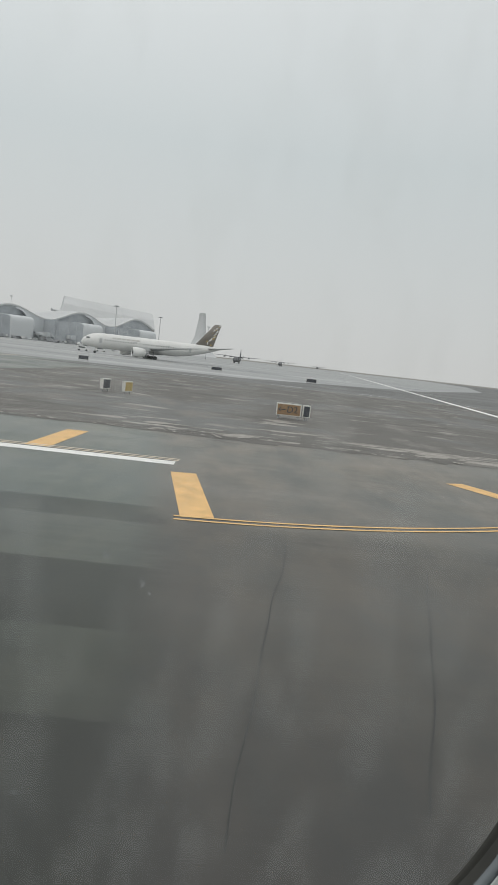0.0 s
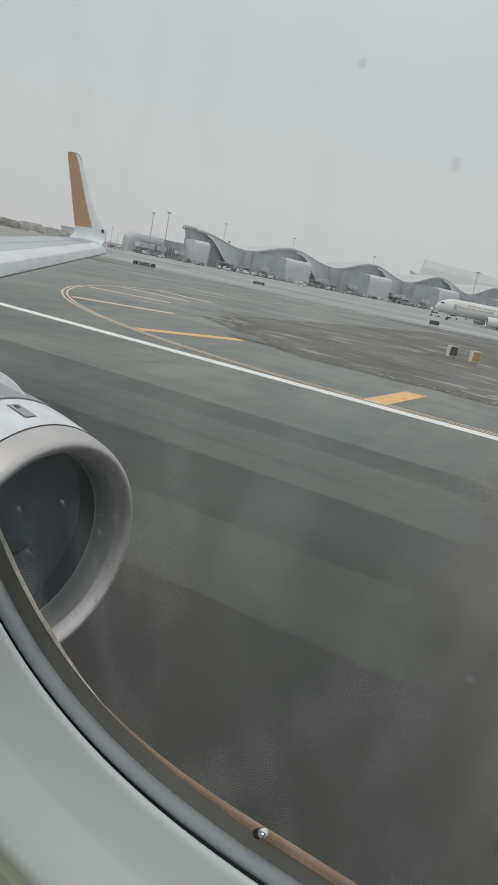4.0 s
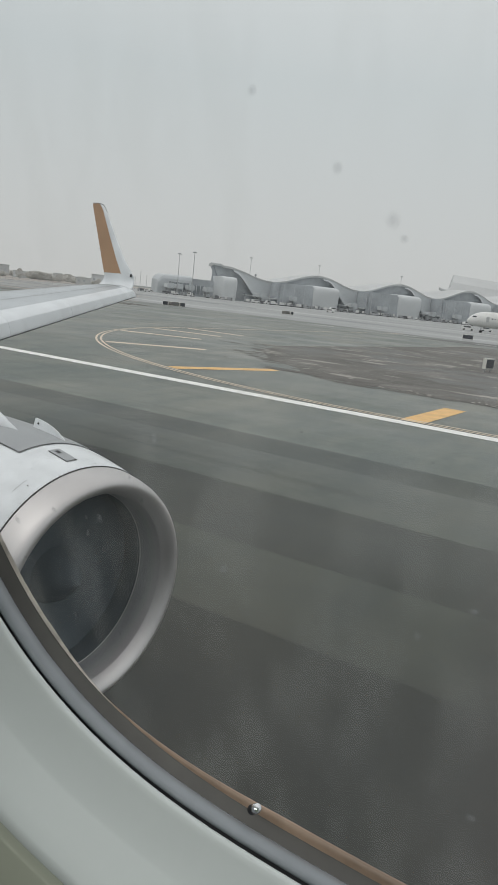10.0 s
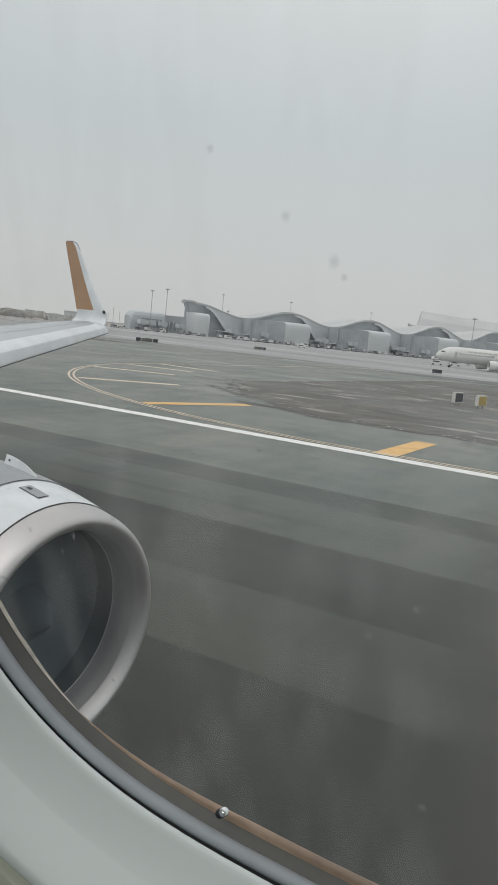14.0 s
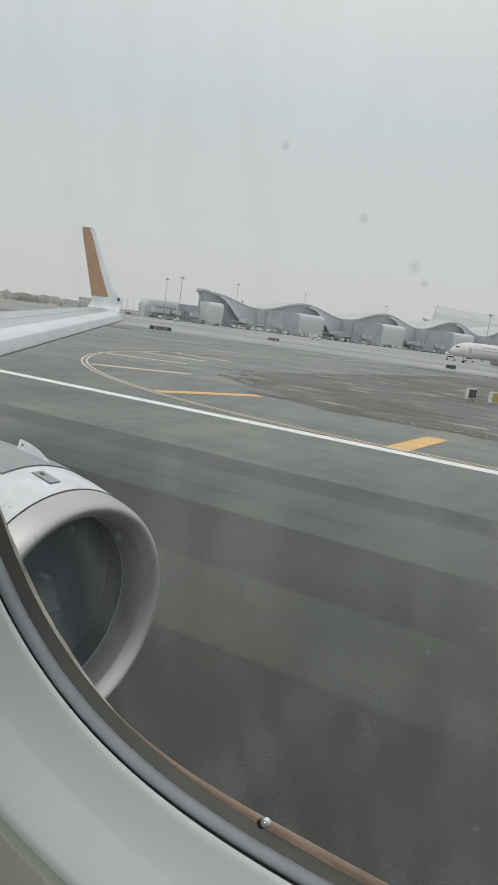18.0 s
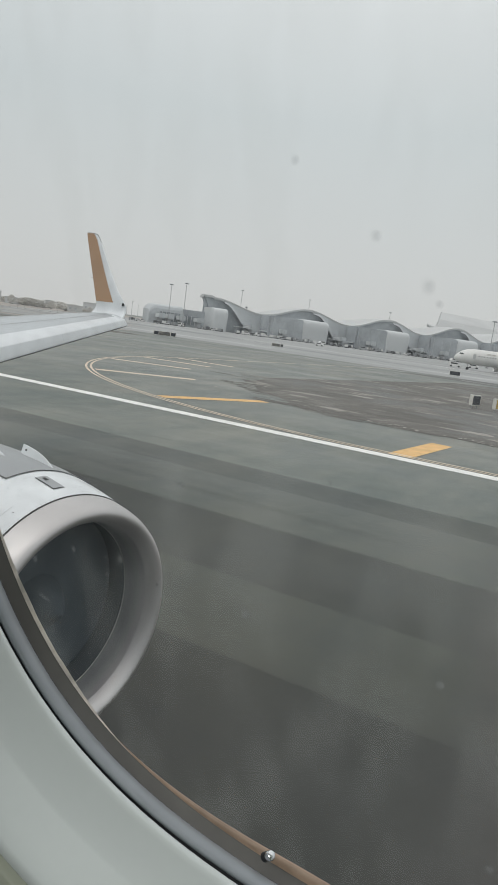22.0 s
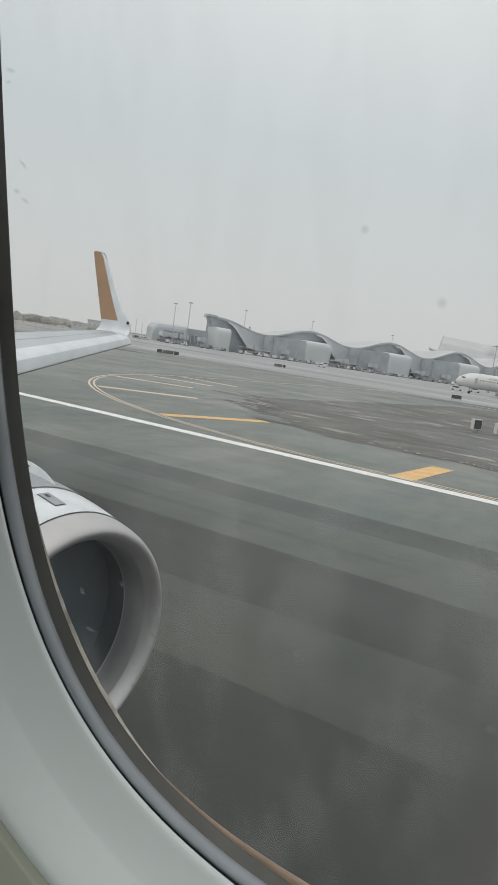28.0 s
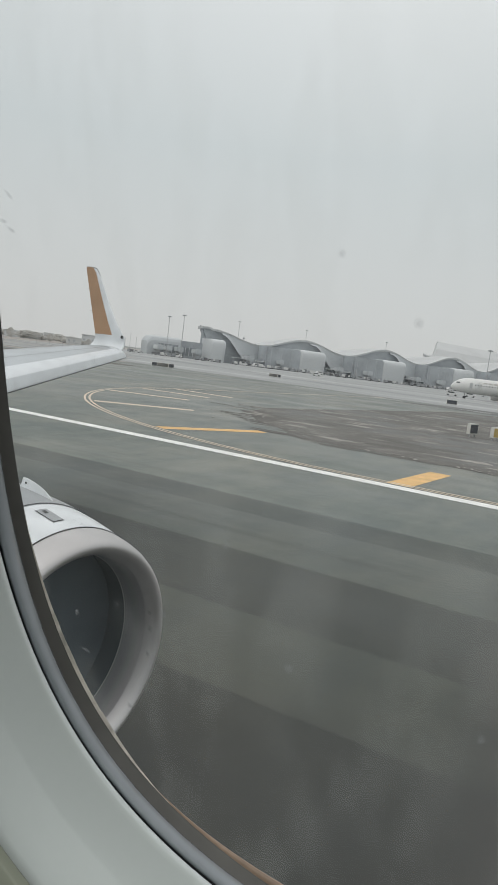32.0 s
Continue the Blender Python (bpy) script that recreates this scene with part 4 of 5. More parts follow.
def lining(spans, name, label, category):
    """Curved cabin lining, two skins 20 mm apart; spans: (x from, x to, degrees from, degrees to)."""
    bm = bmesh.new()
    for x0, x1, a0, a1 in spans:
        k = max(2, int((a1 - a0) / 6))
        rings = []
        for i in range(k + 1):
            c, q = math.cos(radians(a0 + (a1 - a0) * i / k)), math.sin(radians(a0 + (a1 - a0) * i / k))
            rings.append([(x, FY + r * c, FZ + r * q) for x, r in ((x0, 1.90), (x1, 1.90), (x1, 1.92), (x0, 1.92))])
        loft(rings, cap=True, bm=bm)
    return tagged(put(bm, name, WALLS), label, category, kind="structure")


X0, X1 = -2.56, 2.48
lining(((X0, XC - 0.37, -33, 35), (XC + 0.37, X1, -33, 35), (XC - 0.37, XC + 0.37, -33, -2), (XC - 0.37, XC + 0.37, 23.5, 35)), "wall_side", "plain curved cabin side wall", "wall")
lining(((X0, X1, 145, 213),), "wall_far", "plain curved cabin wall across the aisle", "wall")
lining(((X0, X1, 35, 145),), "ceiling", "plain curved cabin ceiling", "ceiling")
for x, name in ((X0, "wall_aft"), (X1, "wall_front")):
    disc = [(FY + 1.90 * math.cos(2 * math.pi * i / 60), FZ + 1.90 * math.sin(2 * math.pi * i / 60)) for i in range(60)]
    tagged(put(loft([[(x - 0.02, y, z) for y, z in disc], [(x + 0.02, y, z) for y, z in disc]], cap=True), name, WALLS), "plain cabin bulkhead", "wall", kind="structure")
tagged(put(box(X1 - X0, 3.14, 0.04, (0.5 * (X0 + X1), FY, 2.74)), "floor", mat("cabin_carpet", (0.10, 0.105, 0.12), 0.95, vary=0.2, scale=8)), "dark cabin floor", "floor", kind="structure")

# ---- terminal ----
terminal = empty("terminal", label="long pale airport terminal with a wave-shaped roof and rounded pods", category="terminal building")
F0, F1 = Vector((*bearing(36.5, 560), 0)), Vector((*bearing(7.5, 760), 0))
ALONG = (F1 - F0).normalized()
OUT = Vector((ALONG.y, -ALONG.x, 0))
if OUT.dot(-F0) < 0:
    OUT = -OUT


def on_facade(aft):
    """Metres along the facade where a bearing meets it."""
    d = Vector((*bearing(aft, 1), 0))
    q = np.linalg.solve(np.array([[d.x, -ALONG.x], [d.y, -ALONG.y]]), np.array([F0.x, F0.y]))
    return float(q[1])


POD_AT = [on_facade(a) for a in (33.15, 25.4, 18.8, 13.4, 9.0)]
LEN = (F1 - F0).length
START = on_facade(34.05)


HIGH, LOW = 0.0392, 0.0245


def far_of(u):
    p = F0 + ALONG * u
    return math.hypot(p.x, p.y)


def roof_height(u):
    """The wave: a peak over each pod, a dip between."""
    n = min(range(len(POD_AT)), key=lambda i: abs(POD_AT[i] - u))
    if u <= POD_AT[0]:
        return HIGH * far_of(u) + 4.1 + 1.2
    seg = next((i for i in range(len(POD_AT) - 1) if POD_AT[i] <= u <= POD_AT[i + 1]), len(POD_AT) - 2)
    f = (u - POD_AT[seg]) / (POD_AT[seg + 1] - POD_AT[seg])
    d = far_of(u)
    return 4.1 + d * (HIGH - (HIGH - LOW) * 0.5 * (1 - math.cos(2 * math.pi * f)))


def at(u, out, z):
    p = F0 + ALONG * u + OUT * out
    return Vector((p.x, p.y, z))


us = [START + (LEN - START) * i / 150 for i in range(151)]
walls = [START + 0.7] + [u for u in us if u > START + 1]
part("facade", loft([[at(u + 9 * max(0.0, 1 - (u - START) / 45), 0, 0) for u in walls], [at(u, -0.8, 0.5 * roof_height(u)) for u in walls], [at(u, 0.6, roof_height(u) - 1.2) for u in walls]], closed=False), GLASSY, terminal, "grey glazed and metal facade", smooth=True)
h = roof_height(START)
part("end_wall", loft([[at(START + 13, 0.5, 0), at(START + 13, -7, 0)], [at(START + 1.2, 1.5, h - 1.2), at(START + 1.2, -7, h - 2)]], closed=False), GLASSY, terminal, "grey end wall leaning out under the roof tip")
rings = []
for u in us:
    h = roof_height(u)
    deep = min(70, 8 + 0.9 * (u - START))
    rings.append([at(u, 2.0, h - 1.3), at(u, 2.3, h), at(u, -deep * 0.2, h + 0.6), at(u, -deep, h - 3 * deep / 70), at(u, -deep, h - 2 - 3 * deep / 70), at(u, 0, h - 2.0)])
part("roof", loft(rings, cap=True), ROOF, terminal, "pale wave-shaped roof", smooth=False)
part("fascia", loft([[at(u, 2.4, roof_height(u) - 1.5), at(u, 2.5, roof_height(u) - 0.5)] for u in us], closed=False), ROOF_EDGE, terminal, "darker grey roof edge")
part("gutter", loft([[at(u, 2.6, roof_height(u) - 0.5), at(u, 2.7, roof_height(u) + 0.15), at(u, 1.6, roof_height(u) + 0.25)] for u in us], closed=False), VAN_WHITE, terminal, "pale bright roof rim")
# a broad curved cladding band that sweeps from each crest down to the ground
for k, u in enumerate(POD_AT[:-1]):
    gap = POD_AT[k + 1] - u
    f0, f1 = (0.06, 0.62) if k else (0.10, 0.62)
    cols = []
    for i in range(25):
        f = f0 + (f1 - f0) * i / 24
        w = u + gap * f
        drop = min(1.0, max(0.0, (f - 0.10) / 0.34))
        foot = (roof_height(w) - 1.6) * (1 - drop * drop * (3 - 2 * drop)) * 0.94
        lift = 1.0 + 3.0 * math.sin(math.pi * min(1.0, f / 0.62))
        cols.append([at(w, lift + 2.0 * (1 - q) ** 2, foot + (roof_height(w) - 1.6 - foot) * q) for q in (0, 0.25, 0.5, 0.75, 1.0)])
    part("swept_band", loft(cols, closed=False), FACADE, terminal, "smooth curved grey cladding", smooth=True)


def pod(u, w, dep, h, linked):
    """A rounded drum that stands out of the facade, a little wider at the top."""
    rings = []
    for z, g, d in ((0.0, 0.95, 0.95), (h * 0.3, 0.97, 0.97), (h * 0.55, 0.99, 0.99), (h * 0.72, 1.0, 1.0), (h * 0.82, 0.99, 0.99), (h * 0.89, 0.965, 0.967), (h * 0.945, 0.92, 0.925), (h * 0.985, 0.85, 0.86), (h, 0.77, 0.79)):
        loop = []
        for i in range(40):
            c, s = math.cos(2 * math.pi * i / 40), math.sin(2 * math.pi * i / 40)
            x = math.copysign(abs(c) ** (0.62 if c > 0 else 0.25), c) * w / 2 * (g if c > 0 else 1)
            y = math.copysign(abs(s) ** 0.5, s) * dep / 2 * d
            loop.append(at(u + x, dep * 0.28 + y, z))
        rings.append(loop)
    p = part("pod", loft(rings, cap=True), POD, terminal, "pale rounded pod", smooth=True)
    p.data.set_sharp_from_angle(angle=radians(38))
    if not linked:
        return p
    # a long darker side that runs back from it
    ang = math.atan2(ALONG.y, ALONG.x)
    part("pod_link", box(w * 1.30, 26, h * 0.97, at(u - w * 0.86, 8.6, h * 0.485), 1.2, ang), GLASSY, terminal, "darker panelled link")
    for q in (0.30, 0.62, 0.95):
        part("panel_joint", box(0.25, 0.3, h * 0.9, at(u - w * (0.42 + q), 21.6, h * 0.45), 0, ang), FACADE, terminal)
    return p


for k, u in enumerate(POD_AT):
    pod(u, 29 if k else 15, 30, 4.1 + 0.0240 * far_of(u), k > 0)
# low service canopies at the foot of the facade between the pods
ANG = math.atan2(ALONG.y, ALONG.x)
for k, u in enumerate(POD_AT[:-1]):
    gap = POD_AT[k + 1] - u
    for f, w, h in ((0.22, 9, 5.5), (0.34, 6, 4.2), (0.46, 11, 4.8)):
        part("canopy", box(w, 7, 0.7, at(u + gap * f, 16, h), 0.1, ANG), POD, terminal, "pale flat canopy")
        for q in (-0.4, 0.4):
            part("canopy_leg", box(0.5, 0.5, h, at(u + gap * f + q * w, 18.5, h / 2), 0, ANG), MAST, terminal)
# a lower hall with a bowed roof, before the wave begins
ua, ub, uc = on_facade(38.5), on_facade(35.8), START
rings = []
for i in range(21):
    f = i / 20
    u = ua + (ub - ua) * f
    crown = (4.1 + 0.0195 * far_of(u)) * (1 - 0.30 * max(0.0, 1 - f * 5) ** 2.2)
    rings.append([at(u, 8, 0), at(u, 8, crown - 3.5), at(u, 7.2, crown - 1.4), at(u, 5, crown - 0.3), at(u, 1, crown), at(u, -12, crown), at(u, -12, 0)])
part("end_hall", loft(rings, cap=True), FACADE, terminal, "grey round-cornered end hall", smooth=False)
part("end_link", loft([[at(u, 3, 0), at(u, 3, 4.1 + 0.0168 * far_of(u)), at(u, -12, 4.3 + 0.0168 * far_of(u)), at(u, -12, 0)] for u in (ub, (ub + uc) / 2, uc + 2)], cap=True), GLASSY, terminal, "darker panelled link")

# glazing with upright bars along the end hall and its link
for u0, u1, out, z0, z1 in ((ua + 9, ub - 2, 8.15, 2.5, 9.5), (ub + 1, uc - 2, 3.15, 2.0, 8.5)):
    part("glazing", box(u1 - u0, 0.2, z1 - z0, at((u0 + u1) / 2, out, (z0 + z1) / 2), 0, ANG), DIM_GLASS, terminal, "long dim window band")
    for i in range(int((u1 - u0) / 3.2)):
        part("mullion", box(0.35, 0.3, z1 - z0 + 0.4, at(u0 + 1.6 + 3.2 * i, out + 0.15, (z0 + z1) / 2), 0, ANG), POD, terminal)

# main hall far behind: one sweeping roof with a raised prow
main_hall = empty("main_hall", label="huge pale hall with a sweeping roof and upturned prow", category="terminal building")
h0, h1 = Vector((*bearing(15.7, 900), 0)), Vector((*bearing(7.4, 985), 0))
hd = (h1 - h0)


def hall(f, back, z):
    return h0 + hd * f + Vector((-0.27 * back, back, z))


def low(f):
    return 38.5 - 9 * (1 - math.exp(-f * 2)) + 1.5 * math.exp(-f * 60)


def top(f):
    q = min(1.0, max(0.0, (f - 0.075) / 0.035))
    return low(f) + 1.5 + 30 * min(f, 0.1) + (60.5 - 6.0 * f - low(f) - 1.5 - 3.0) * q * q * (3 - 2 * q)


fs = [0.0, 0.01, 0.03, 0.055, 0.075, 0.085, 0.092, 0.10, 0.11, 0.13] + [0.16 + 0.84 * i / 20 for i in range(21)]
part("great_roof", loft([[hall(f, 0, low(f)), hall(f, 1.0, low(f) + 1.2), hall(f, 14, 0.5 * (low(f) + top(f)) + 1.0), hall(f, 40, top(f)), hall(f, 60, top(f) - 2), hall(f, 20, low(f) - 1)] for f in fs], cap=True), ROOF, main_hall, "sweeping pale roof", smooth=False)
part("prow", loft([[hall(f, 37, low(f) + 4), hall(f, 37, top(f) + 0.5), hall(f, 41, top(f) + 0.5), hall(f, 41, low(f) + 4)] for f in (0.080, 0.090, 0.098, 0.106, 0.114)], cap=True), ROOF_EDGE, main_hall, "dark upturned prow edge")
part("eaves", loft([[hall(f, -0.8, low(f) - 1.6), hall(f, -0.8, low(f) - 0.2), hall(f, 6, low(f) - 1.6)] for f in fs], cap=True), ROOF_EDGE, main_hall, "dark roof edge")
part("hall_wall", loft([[hall(f, 12, 0) for f in fs[4:]], [hall(f, 12, low(f) - 0.5) for f in fs[4:]]], closed=False), GLASSY, main_hall, "dark glazed wall under the roof")

# pale cone tower in the haze
tower = empty("tower", pose(*bearing(3.6, 1500), 0), label="pale flared tower far off in the haze", category="tower")
part("tower_shaft", lathe([(0, 40), (-14, 25), (-40, 13), (-75, 8), (-92, 7)], 32), ROOF, tower, smooth=True).matrix_basis = Matrix.Rotation(radians(-90), 4, "Y")


# jet bridges and clutter along the facade
def jet_bridge(u, ln):
    g = empty("jet_bridge", Matrix.Translation(at(u, 10, 0)) @ Matrix.Rotation(math.atan2(OUT.y, OUT.x), 4, "Z"), label="pale enclosed passenger boarding bridge on legs", category="jet bridge", group="jet bridges")
    part("tunnel", box(ln, 3.2, 3.2, (ln / 2, 0, 6.2), 0.2), POD, g)
    part("cab", box(4.2, 4.6, 4.0, (ln + 1.5, 0, 6.2), 0.5), FACADE, g)
    for x in (ln * 0.35, ln * 0.85):
        part("leg", box(1.0, 2.6, 4.8, (x, 0, 2.4), 0.1), MAST, g)
    return g


random.seed(9)
for k, u in enumerate(POD_AT[:-1]):
    for f in (0.30, 0.62):
        jet_bridge(u + (POD_AT[k + 1] - u) * f, random.uniform(13, 20))
for aft in (37.9, 37.2, 36.2, 34.8):
    jet_bridge(on_facade(aft), random.uniform(10, 16))
# a small dish and post on the first roof crest
u = on_facade(30.3)
unit = part("roof_unit", box(1.6, 1.6, 1.4, at(u, -3, roof_height(u) + 2.4), 0.2), MAST, terminal, "small dark unit on a post")
part("post", tube(at(u, -3, roof_height(u) - 1), at(u, -3, roof_height(u) + 1.8), 0.35), MAST, unit)


def vehicle(name, m, ln, w, h, label, body):
    g = empty(name, m, label=label, category="vehicle", group="apron vehicles")
    bm = bmesh.new()
    rings = []
    for x, z0, z1, q in ((-ln / 2, 0.5, h * 0.92, 0.96), (-ln / 2 + 0.2, 0.35, h, 1.0), (ln * 0.18, 0.35, h, 1.0), (ln * 0.30, 0.35, h * 0.62, 1.0), (ln / 2 - 0.15, 0.35, h * 0.52, 0.98), (ln / 2, 0.5, h * 0.42, 0.9)):
        rings.append([(x, -w / 2 * q, z0), (x, w / 2 * q, z0), (x, w / 2 * q * 0.94, z1), (x, -w / 2 * q * 0.94, z1)])
    part("body", loft(rings, cap=True, bm=bm), body, g)
    part("side_glass", box(ln * 0.55, w * 1.005, h * 0.25, (-ln * 0.1, 0, h * 0.76)), JET_DARK, g)
    for x in (-ln * 0.32, ln * 0.30):
        for y in (-w / 2, w / 2):
            part("wheel", tube((x, y - 0.1, 0.38), (x, y + 0.1, 0.38), 0.38, steps=14), RUBBER, g)
    return g


for k in range(20):
    u = START + 30 + (LEN - START - 60) * (k + 0.7 * random.random()) / 20
    ang = math.atan2(ALONG.y, ALONG.x) + random.choice((0, math.pi)) + random.gauss(0, 0.2)
    big = random.random() < 0.35
    vehicle("service_truck" if big else "service_van", Matrix.Translation(at(u, random.uniform(34, 60), 0.02)) @ Matrix.Rotation(ang, 4, "Z"), 7.0 if big else 4.2, 2.2 if big else 1.8, 2.8 if big else 1.8,
            "white airport service truck on the apron" if big else "white airport van on the apron", VAN_WHITE if random.random() < 0.4 else MAST)
for aft, d, ang in ((11.6, 330, 0.4), (24.0, 420, 0.2), (13.0, 300, 0.3)):
    vehicle("service_van", Matrix.Translation((*bearing(aft, d), 0.02)) @ Matrix.Rotation(ang, 4, "Z"), 5.0, 2.0, 2.0, "white airport van on the apron", VAN_WHITE)


# baggage carts and stacked containers along the foot of the building
def cart(m, body, h):
    g = empty("baggage_cart", m, label="small covered baggage cart at the foot of the terminal", category="cart", group="baggage carts")
    part("bed", box(3.2, 1.6, 0.3, (0, 0, 0.6), 0.04), MAST, g)
    part("cover", box(3.0, 1.5, h, (0, 0, 0.75 + h / 2), 0.12), body, g)
    for x in (-1.1, 1.1):
        part("wheel", tube((x, -0.85, 0.25), (x, 0.85, 0.25), 0.25, steps=10), RUBBER, g)
    return g


random.seed(17)
protos = [cart(Matrix.Translation(at(START + 40 + 30 * k, 34, 0.02)), mt, hh) for k, (mt, hh) in enumerate(((MAST, 1.5), (VAN_WHITE, 1.8), (MILITARY, 1.3), (COWL_GREY, 2.2)))]
for k in range(120):
    c = POD_AT[k % 4] + (POD_AT[k % 4 + 1] - POD_AT[k % 4]) * random.uniform(0.12, 0.9)
    copy_thing(random.choice(protos), Matrix.Translation(at(c, random.uniform(24, 44), 0.02)) @ Matrix.Rotation(random.uniform(0, 6.28), 4, "Z"))

for k in range(34):
    copy_thing(random.choice(protos), Matrix.Translation(at(random.uniform(ua - 20, START + 70), random.uniform(18, 50), 0.02)) @ Matrix.Rotation(random.uniform(0, 6.28), 4, "Z"))
for k in range(9):
    big = k % 3 == 0
    vehicle("service_truck" if big else "service_van", Matrix.Translation(at(random.uniform(ua - 30, START + 60), random.uniform(20, 60), 0.02)) @ Matrix.Rotation(ANG + random.gauss(0, 0.3), 4, "Z"), 7.0 if big else 4.2, 2.2 if big else 1.8, 2.8 if big else 1.8,
            "white airport service truck on the apron" if big else "white airport van on the apron", VAN_WHITE)

# ---- floodlight masts ----
def mast(aft, d, h):
    g = empty("light_mast", pose(*bearing(aft, d), 0), label="tall slim apron floodlight mast with a ring head", category="light mast", group="floodlight masts")
    part("pole", tube((0, 0, 0), (0, 0, h), 0.30, 0.15, 10), MAST, g)
    part("head", lathe([(-0.4, 0.25), (-0.3, 1.1), (0.1, 1.2), (0.3, 0.4)], 14), MAST, g).matrix_basis = Matrix.Translation((0, 0, h)) @ Matrix.Rotation(radians(90), 4, "Y")
    for i in range(6):
        a = i * math.pi / 3
        part("lamp", box(0.8, 0.5, 0.5, (1.15 * math.cos(a), 1.15 * math.sin(a), h - 0.3), 0.08, a), FACADE, g)
    part("footing", box(1.6, 1.6, 0.6, (0, 0, 0.3), 0.08), APRON, g)


for aft, d, h in ((35.5, 480, 29.8), (36.7, 520, 29.7), (30.9, 640, 39), (25.3, 690, 41), (18.7, 740, 41), (10.6, 420, 27), (7.0, 520, 28), (3.0, 640, 30)):
    mast(aft, d, h)


# thin antenna poles beyond the winglet
for k, (aft, d, h) in enumerate(((39.2, 610, 13), (39.7, 590, 16), (40.1, 640, 12), (40.6, 600, 15), (41.3, 620, 11))):
    g = empty("antenna_pole", pose(*bearing(aft, d), 0), label="thin grey antenna pole far across the apron", category="pole", group="antenna poles")
    part("pole", tube((0, 0, 0), (0, 0, h), 0.22, 0.10, 6), MAST, g)
    part("crossbar", box(1.8, 0.2, 0.25, (0, 0, h - 1.2), 0.03), MAST, g)


# ---- taxiway signs ----
def sign(m, w, h, face, label, arrow=None, name="taxiway_sign"):
    """A low box sign on short legs, its face towards -y."""
    g = empty(name, m, label=label, category="taxiway sign", group="taxiway signs")
    part("case", box(w, 0.34, h, (0, 0, 0.24 + h / 2), 0.03), SIGN_FRAME, g, "off-white metal case")
    part("face", box(w - 0.16, 0.02, h - 0.16, (0, -0.173, 0.24 + h / 2)), face, g)
    for i in range(max(2, int(w / 0.8))):
        part("leg", tube((-w / 2 + 0.2 + i * (w - 0.4) / max(1, int(w / 0.8) - 1), 0, 0), (-w / 2 + 0.2 + i * (w - 0.4) / max(1, int(w / 0.8) - 1), 0, 0.26), 0.05), MAST, g)
    if arrow:
        cu = bpy.data.curves.new("legend", "FONT")
        cu.body, cu.size, cu.align_x, cu.align_y, cu.extrude = arrow, h * 0.72, "CENTER", "CENTER", 0.004
        tmp = bpy.data.objects.new("legend_text", cu)
        me = bpy.data.meshes.new_from_object(tmp)
        bpy.data.objects.remove(tmp)
        me.materials.append(SIGN_BACK)
        t = new("legend", me)
        t.parent = g
        t.matrix_basis = Matrix.Translation((w * 0.14, -0.190, 0.24 + h / 2)) @ Matrix.Rotation(radians(90), 4, "X")
        bm = bmesh.new()
        for a, c in (((-0.42, 0), (-0.14, 0)), ((-0.42, 0), (-0.33, 0.14)), ((-0.42, 0), (-0.33, -0.14))):
            tube((a[0] * w, -0.190, 0.24 + h / 2 + a[1] * h), (c[0] * w, -0.190, 0.24 + h / 2 + c[1] * h), 0.035, bm=bm, steps=6)
        part("arrow", bm, SIGN_BACK, g)
    return g


def face_seat(aft, d, extra=0):
    x, y = bearing(aft, d)
    return Matrix.Translation((x, y, 0.03)) @ Matrix.Rotation(radians(aft + extra), 4, "Z")


sign(face_seat(-4.4, 52, 4), 1.9, 0.95, SIGN_BROWN, "amber taxiway sign with an arrow and dark letters", "D2")
sign(face_seat(-5.9, 52.2, 4), 0.6, 0.95, SIGN_BACK, "dark back of a taxiway sign in a pale frame")
sign(face_seat(11.0, 61, 52), 1.1, 0.9, SIGN_BACK, "dark sign in a white box frame on bare earth")
sign(face_seat(9.2, 60, 52), 1.1, 0.9, SIGN_YELLOW, "small yellow taxiway sign in a white box frame")
for aft, d, w, face in ((37.55, 160, 1.25, SIGN_BACK), (36.85, 160, 2.7, EARTH), (36.15, 160, 1.25, SIGN_BACK), (27.6, 205, 2.6, EARTH), (27.1, 205, 0.9, SIGN_BACK), (12.9, 150, 2.2, SIGN_BACK), (2.0, 190, 3.0, SIGN_BACK), (-6.0, 170, 2.6, SIGN_BACK)):
    sign(face_seat(aft, d, 6), w, 0.95, face, "low dark taxiway sign board in a pale frame" if face is SIGN_BACK else "low dull brown taxiway sign board in a pale frame")

# small edge lights and studs on the asphalt
stud = empty("edge_light", pose(2.0, 33.5, 0.0), label="small pale taxiway edge light on the asphalt", category="edge light", group="edge lights")
part("base", lathe([(0, 0.16), (-0.04, 0.15), (-0.05, 0.02)], 14), SIGN_FRAME, stud).matrix_basis = Matrix.Rotation(radians(90), 4, "Y")
part("lens", lathe([(-0.045, 0.07), (-0.12, 0.06), (-0.15, 0.01)], 12), COWL_WHITE, stud).matrix_basis = Matrix.Rotation(radians(90), 4, "Y")
for x, y in ((-5.5, 27.2), (-1.4, 33.0), (9.0, 24.4), (17.0, 33.2), (-26.0, 27.0), (-13.0, 27.4), (30, 34)):
    copy_thing(stud, pose(x, y, 0.0))


# ---- parked aircraft ----
def body_ring(x, r, zc, squash=1.0, k=28):
    return [(x, r * math.cos(2 * math.pi * i / k), zc + r * squash * math.sin(2 * math.pi * i / k)) for i in range(k)]


